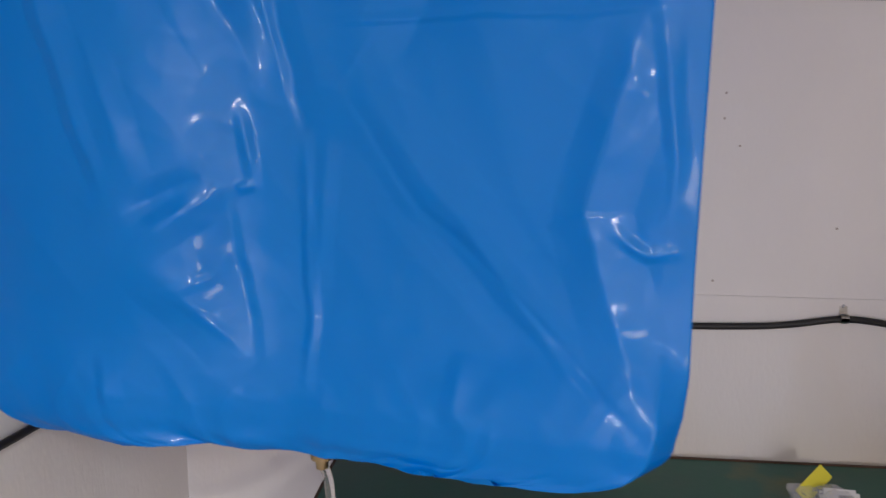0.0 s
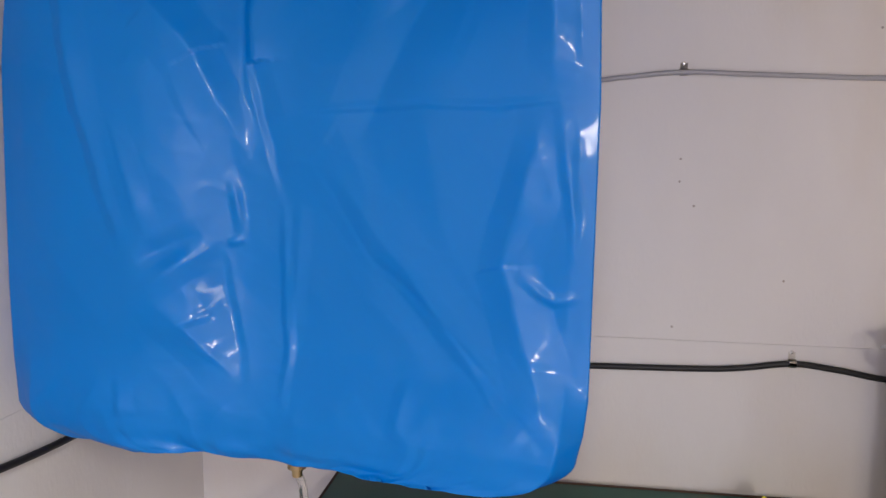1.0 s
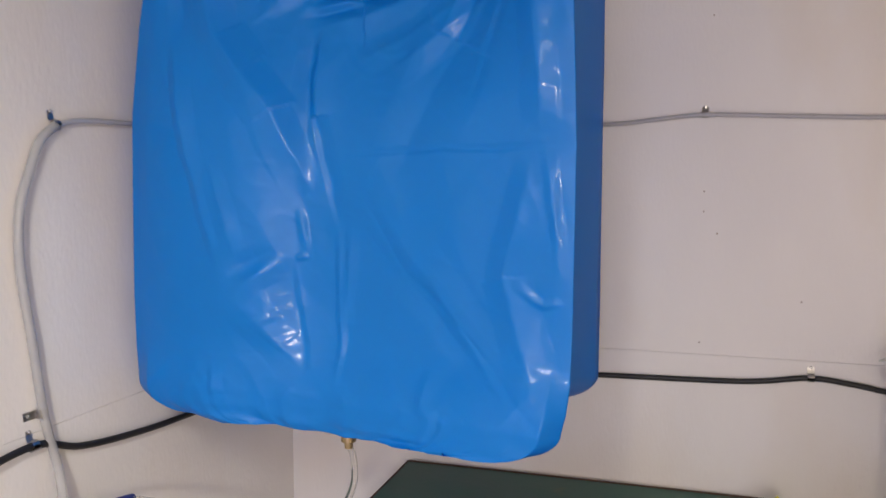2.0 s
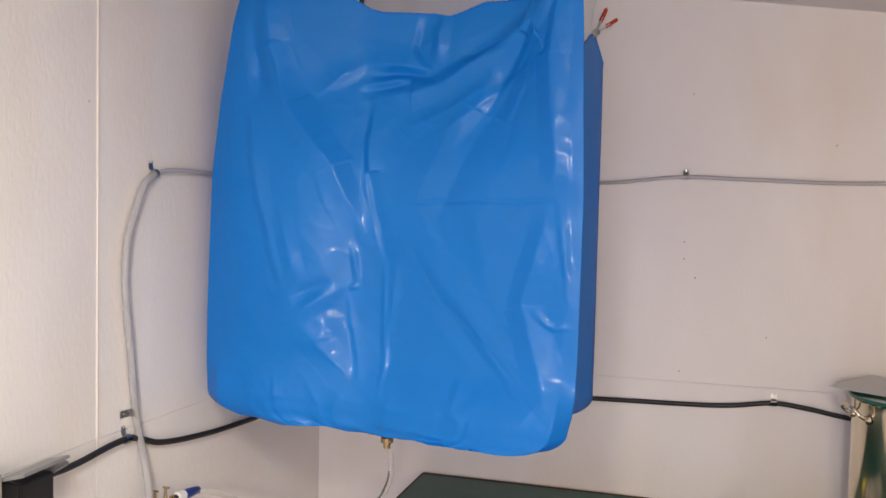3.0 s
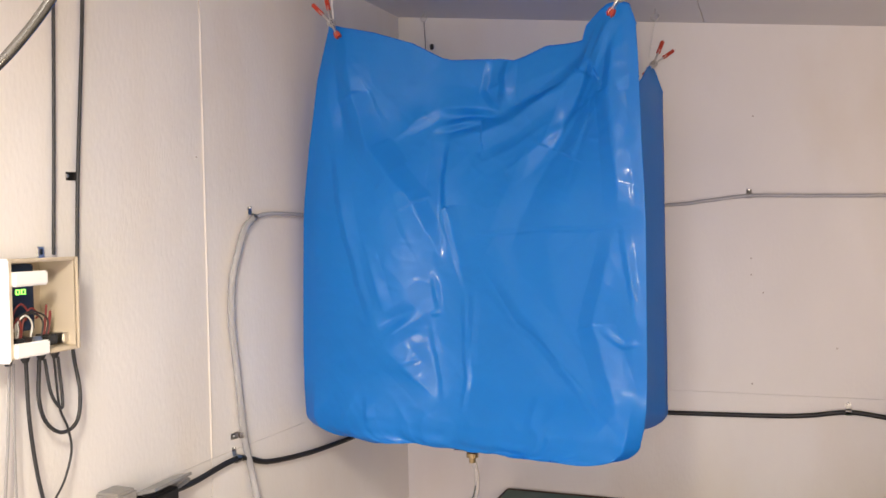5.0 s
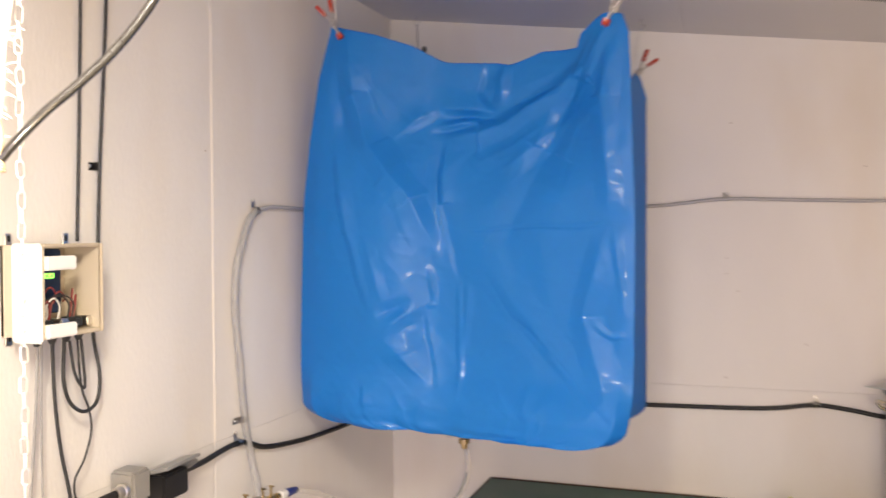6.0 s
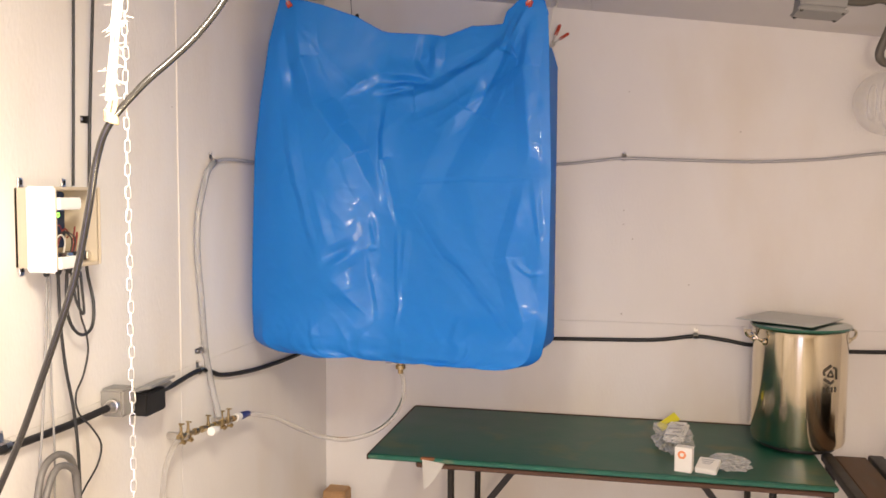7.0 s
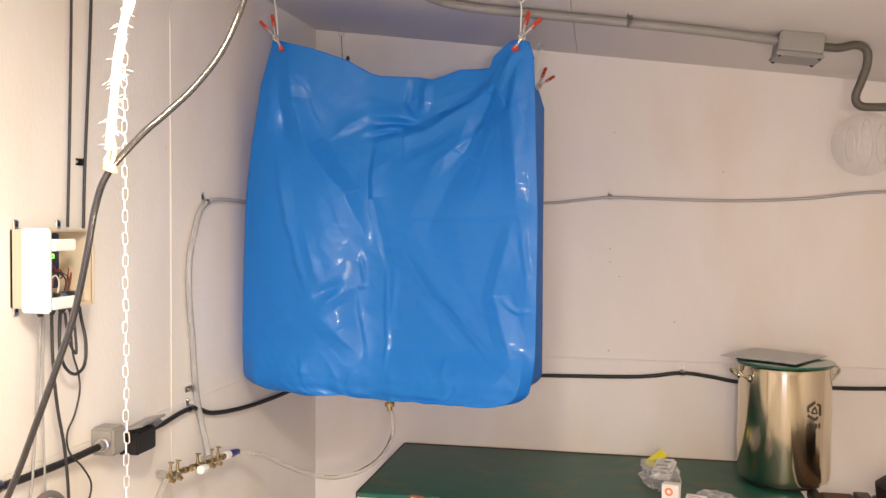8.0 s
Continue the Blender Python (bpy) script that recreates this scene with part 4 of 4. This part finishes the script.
def leg_set(x, lean, brace):
    for y in (TYF + .055, TYB - .08):
        put(part("leg", tubed([(x, y, TZ - .03), (x + lean * .3, y, .45), (x + lean, y, .012)], .012, 12), BLACK_METAL, tb))
        put(part("foot_cap", lathed([(0, 0), (.016, 0), (.016, .022), (.013, .026), (0, .026)], 12, at=(x + lean, y, 0)), RUBBER, tb))
    put(part("crossbar", tubed([(x + lean * .8, TYF + .055, .14), (x + lean * .8, TYB - .08, .14)], .009, 10, 0), BLACK_METAL, tb))
    y = TYF + .075
    put(part("brace", boxed((0, 0, 0), (.022, .008, .36), .002, pose(x + brace * .125, y, TZ - .165, 0, math.degrees(math.atan2(brace * .22, .29)), 0)), BLACK_METAL, tb))
    put(part("brace_joint", lathed([(0, -.008), (.014, -.008), (.014, .008), (0, .008)], 12, m=pose(x + brace * .035, y - .006, TZ - .255, 90, 0, 0)), BLACK_METAL, tb))


leg_set(.74, 0, 1)
leg_set(1.80, 0, -1)
put(part("rust_patch", boxed((.668, TYF + .006, TZ - .003), (.05, .022, .010), .003), RUST, tb, "rusty brown scar on the edge"))
bm = bmesh.new()
g = [[bm.verts.new((.651 + (.072 * (1 - v) ** .8 + .006) * u + .006 * v, TYF - .006 - .012 * math.sin(3 * v) * u - .004 * v, .738 - .100 * v - .01 * u * (1 - v))) for u in (0, .33, .66, 1)] for v in np.linspace(0, 1, 8)]
for a, b in zip(g, g[1:]):
    for i in range(3):
        bm.faces.new((a[i], a[i + 1], b[i + 1], b[i]))
bmesh.ops.solidify(bm, geom=bm.faces[:], thickness=.0012)
tagged(part("torn_paper", bm, PAPER), "torn scrap of white paper hanging from the table edge", "paper")

# stock pot
PX, PY, PR, PB, PT = 1.945, -.258, .161, TZ + .014, 1.172
pot = thing("stock_pot", (PX, PY, TZ), "tall polished stainless steel stock pot with ring handles", "pot")
bpy.context.view_layer.update()
body = [(0, PB), (PR - .02, PB), (PR - .006, PB + .006), (PR, PB + .022), (PR, PT - .02), (PR + .002, PT - .004), (PR + .006, PT), (PR + .004, PT + .003), (PR - .003, PT), (PR - .004, PT - .02), (PR - .004, PB + .02), (0, PB + .006)]
part("body", lathed(body, 96, at=(0, 0, -TZ)), STEEL, pot, angle=30)
put(part("base_mat", lathed([(0, TZ), (PR * .80, TZ), (PR * .82, TZ + .006), (PR * .80, TZ + .014), (0, TZ + .014)], 48, at=(PX, PY, 0)), RUBBER, pot, "black mat under the pot"))
for ang in (198, 18):
    d = Vector((math.cos(radians(ang)), math.sin(radians(ang)), 0))
    s = Vector((-d.y, d.x, 0))
    c = Vector((PX, PY, PT - .045)) + d * PR
    h = put(part("handle", tubed([c - s * .042, c - s * .045 + d * .02 + Vector((0, 0, .012)), c - s * .03 + d * .034 + Vector((0, 0, .03)), c + d * .036 + Vector((0, 0, .034)), c + s * .03 + d * .034 + Vector((0, 0, .03)), c + s * .045 + d * .02 + Vector((0, 0, .012)), c + s * .042], .0055, 10, 6), STEEL, pot, "steel loop handle"))
    for sg in (-1, 1):
        q = part("rivet_plate", lathed([(0, .006), (.008, .005), (.012, .002), (.013, -.006)], 14, m=Matrix.Translation(c + s * sg * .042) @ d.to_track_quat("Z", "Y").to_matrix().to_4x4()), STEEL, h)
# etched maker's mark as plain shapes on the curved side
em = bmesh.new()


def on_pot(a_mm, z):
    a = radians(-62) + a_mm / PR
    return Vector((PX + (PR + .0012) * math.cos(a), PY + (PR + .0012) * math.sin(a), z))


def curved_bar(a0, z0, a1, z1, w):
    n = 6
    dx, dz = a1 - a0, z1 - z0
    l = math.hypot(dx, dz)
    ox, oz = -dz / l * w / 2, dx / l * w / 2
    row = []
    for k in range(n + 1):
        t = k / n
        row.append((em.verts.new(on_pot(a0 + dx * t + ox, z0 + dz * t + oz)), em.verts.new(on_pot(a0 + dx * t - ox, z0 + dz * t - oz))))
    for p, q in zip(row, row[1:]):
        em.faces.new((p[0], q[0], q[1], p[1]))


MZ = 1.03
for k in range(3):        # three blades round a small triangle
    a, b, c = (radians(90 + 120 * k + d) for d in (-4, 66, 96))
    curved_bar(.030 * math.cos(a), MZ + .032 * math.sin(a), .030 * math.cos(b), MZ + .032 * math.sin(b), .010)
    curved_bar(.030 * math.cos(b), MZ + .032 * math.sin(b), .024 * math.cos(c), MZ + .026 * math.sin(c), .008)
    curved_bar(.014 * math.cos(a), MZ + .015 * math.sin(a), .014 * math.cos(a + 2.09), MZ + .015 * math.sin(a + 2.09), .005)
for a0 in (-.024, -.008, .008, .022):
    curved_bar(a0, MZ - .062, a0, MZ - .044, .007)
put(part("emblem", em, EMBLEM, pot, "dark etched triangular emblem", smooth=False, angle=None))
put(part("glass_lid", lathed([(0, PT + .004), (PR + .010, PT + .004), (PR + .012, PT + .008), (PR + .010, PT + .013), (0, PT + .020)], 72, at=(PX, PY, 0)), GREENGLASS, pot, "dark green-edged glass lid"))
sheet = part("plastic_sheet", boxed((0, 0, 0), (.285, .275, .004), .0015, pose(PX - .03, PY + .045, PT + .0215, 0, 0, -34)), GLASSLID)
tagged(sheet, "frosted grey plastic sheet lying on the pot", "sheet")

# packages beside the pot
pk = part("small_box", boxed((0, 0, .041), (.056, .036, .082), .002, pose(1.522, -.665, TZ, 0, 0, -16)), PAPER)
tagged(pk, "small white cardboard box with an orange round print", "box")
q = part("print", lathed([(.007, -.0004), (.0135, -.0004), (.0135, .0004), (.007, .0004), (.007, -.0004)], 20, m=pose(1.522, -.665, TZ, 0, 0, -16) @ pose(-.004, -.0188, .058, 90, 0, 0)), ORANGE, pk, "orange ring print", smooth=False, angle=None)
lf = part("leaflet_box", boxed((0, 0, .010), (.068, .075, .020), .002, pose(1.600, -.645, TZ + .006, 14, 0, -18)), PAPER)
tagged(lf, "flat white packet with grey print", "packet")
bm = bmesh.new()
for k in range(3):
    box(bm, (-.004, .022 - .012 * k, .0208), (.042 - .008 * k, .003, .0008), 0, pose(1.600, -.645, TZ + .006, 14, 0, -18))
part("print", bm, PRINT, lf, "grey print lines", smooth=False, angle=None)


def crumpled(name, cx, cy, sx, sy, sz, seed, label):
    bm = bmesh.new()
    bmesh.ops.create_icosphere(bm, subdivisions=4, radius=1.0)
    for v in bm.verts:
        p = v.co.copy()
        r = 1 + .40 * noise.noise(p * 1.6 + Vector((seed, 0, 0))) + .50 * abs(noise.noise(p * 3.4 + Vector((0, seed, 0)))) - .30 * abs(noise.noise(p * 6.5 + Vector((0, 0, seed)))) + .05 * noise.noise(p * 13)
        v.co = Vector((cx + p.x * r * sx, cy + p.y * r * sy, max(TZ + .001, TZ + sz * .75 + p.z * r * sz)))
    ob = part(name, bm, POLYBAG, None, angle=35)
    return tagged(ob, label, "plastic bag")


pb = crumpled("plastic_bag", 1.500, -.36, .072, .135, .034, 3, "crumpled clear plastic bag with a yellow label")
bm = boxed((0, 0, 0), (.092, .034, .003), .001, pose(1.492, -.232, TZ + .048, 0, 0, 20) @ pose(0, 0, 0, 48, 0, 0) @ pose(0, 0, 0, 0, 0, 30))
part("label", bm, YELLOW, pb, "yellow paper label")
crumpled("plastic_bag", 1.672, -.585, .066, .060, .020, 9, "flat crumpled clear plastic bag")
bm = boxed((0, 0, 0), (.075, .13, .024), .008, pose(1.515, -.33, TZ + .036, 14, -4, -14))
ip = tagged(part("inner_packet", bm, WHITE), "white printed packet inside the clear plastic bag", "packet")
bm = bmesh.new()
for k, (dx, w) in enumerate(((-.01, .05), (.006, .036), (-.004, .058), (.01, .03))):
    box(bm, (dx, -.046 + .026 * k, .0124), (w * .85, .010, .0012), 0, pose(1.515, -.33, TZ + .036, 14, -4, -14))
part("print", bm, PRINT, ip, "dark print bars", smooth=False, angle=None)

# brown plank end with black edging beside the table, and a dark bin beyond it
pn = thing("plank_shelf", (2.35, -.6, 0), "brown plank shelf with black metal edging", "shelf")
bpy.context.view_layer.update()
put(part("plank", boxed((2.10, -.62, TZ - .012), (.105, .50, .022), .003), PLANK, pn))
put(part("plank", boxed((2.30, -.62, TZ - .012), (.16, .50, .022), .003), PLANK, pn))
put(part("edging", boxed((2.025, -.62, TZ - .010), (.035, .52, .03), .003), BLACK_METAL, pn))
put(part("edging", boxed((2.185, -.62, TZ - .010), (.05, .52, .03), .003), BLACK_METAL, pn))
for x in (2.03, 2.36):
    for y in (-.84, -.40):
        put(part("leg", boxed((x, y, (TZ - .025) / 2), (.03, .03, TZ - .025), .003), BLACK_METAL, pn))
bn = thing("dark_bin", (2.285, -.56, TZ), "dark rounded container at the shelf's end", "container")
bpy.context.view_layer.update()
put(part("body", lathed([(0, TZ), (.085, TZ), (.10, TZ + .02), (.105, TZ + .09), (.08, TZ + .11), (0, TZ + .115)], 28, at=(2.285, -.56, 0)), RUBBER, bn))

# wooden post in the corner
po = part("wooden_post", boxed((.115, -.07, .184), (.10, .09, .368), .006), WOOD)
tagged(po, "short raw wooden post standing in the corner", "post")
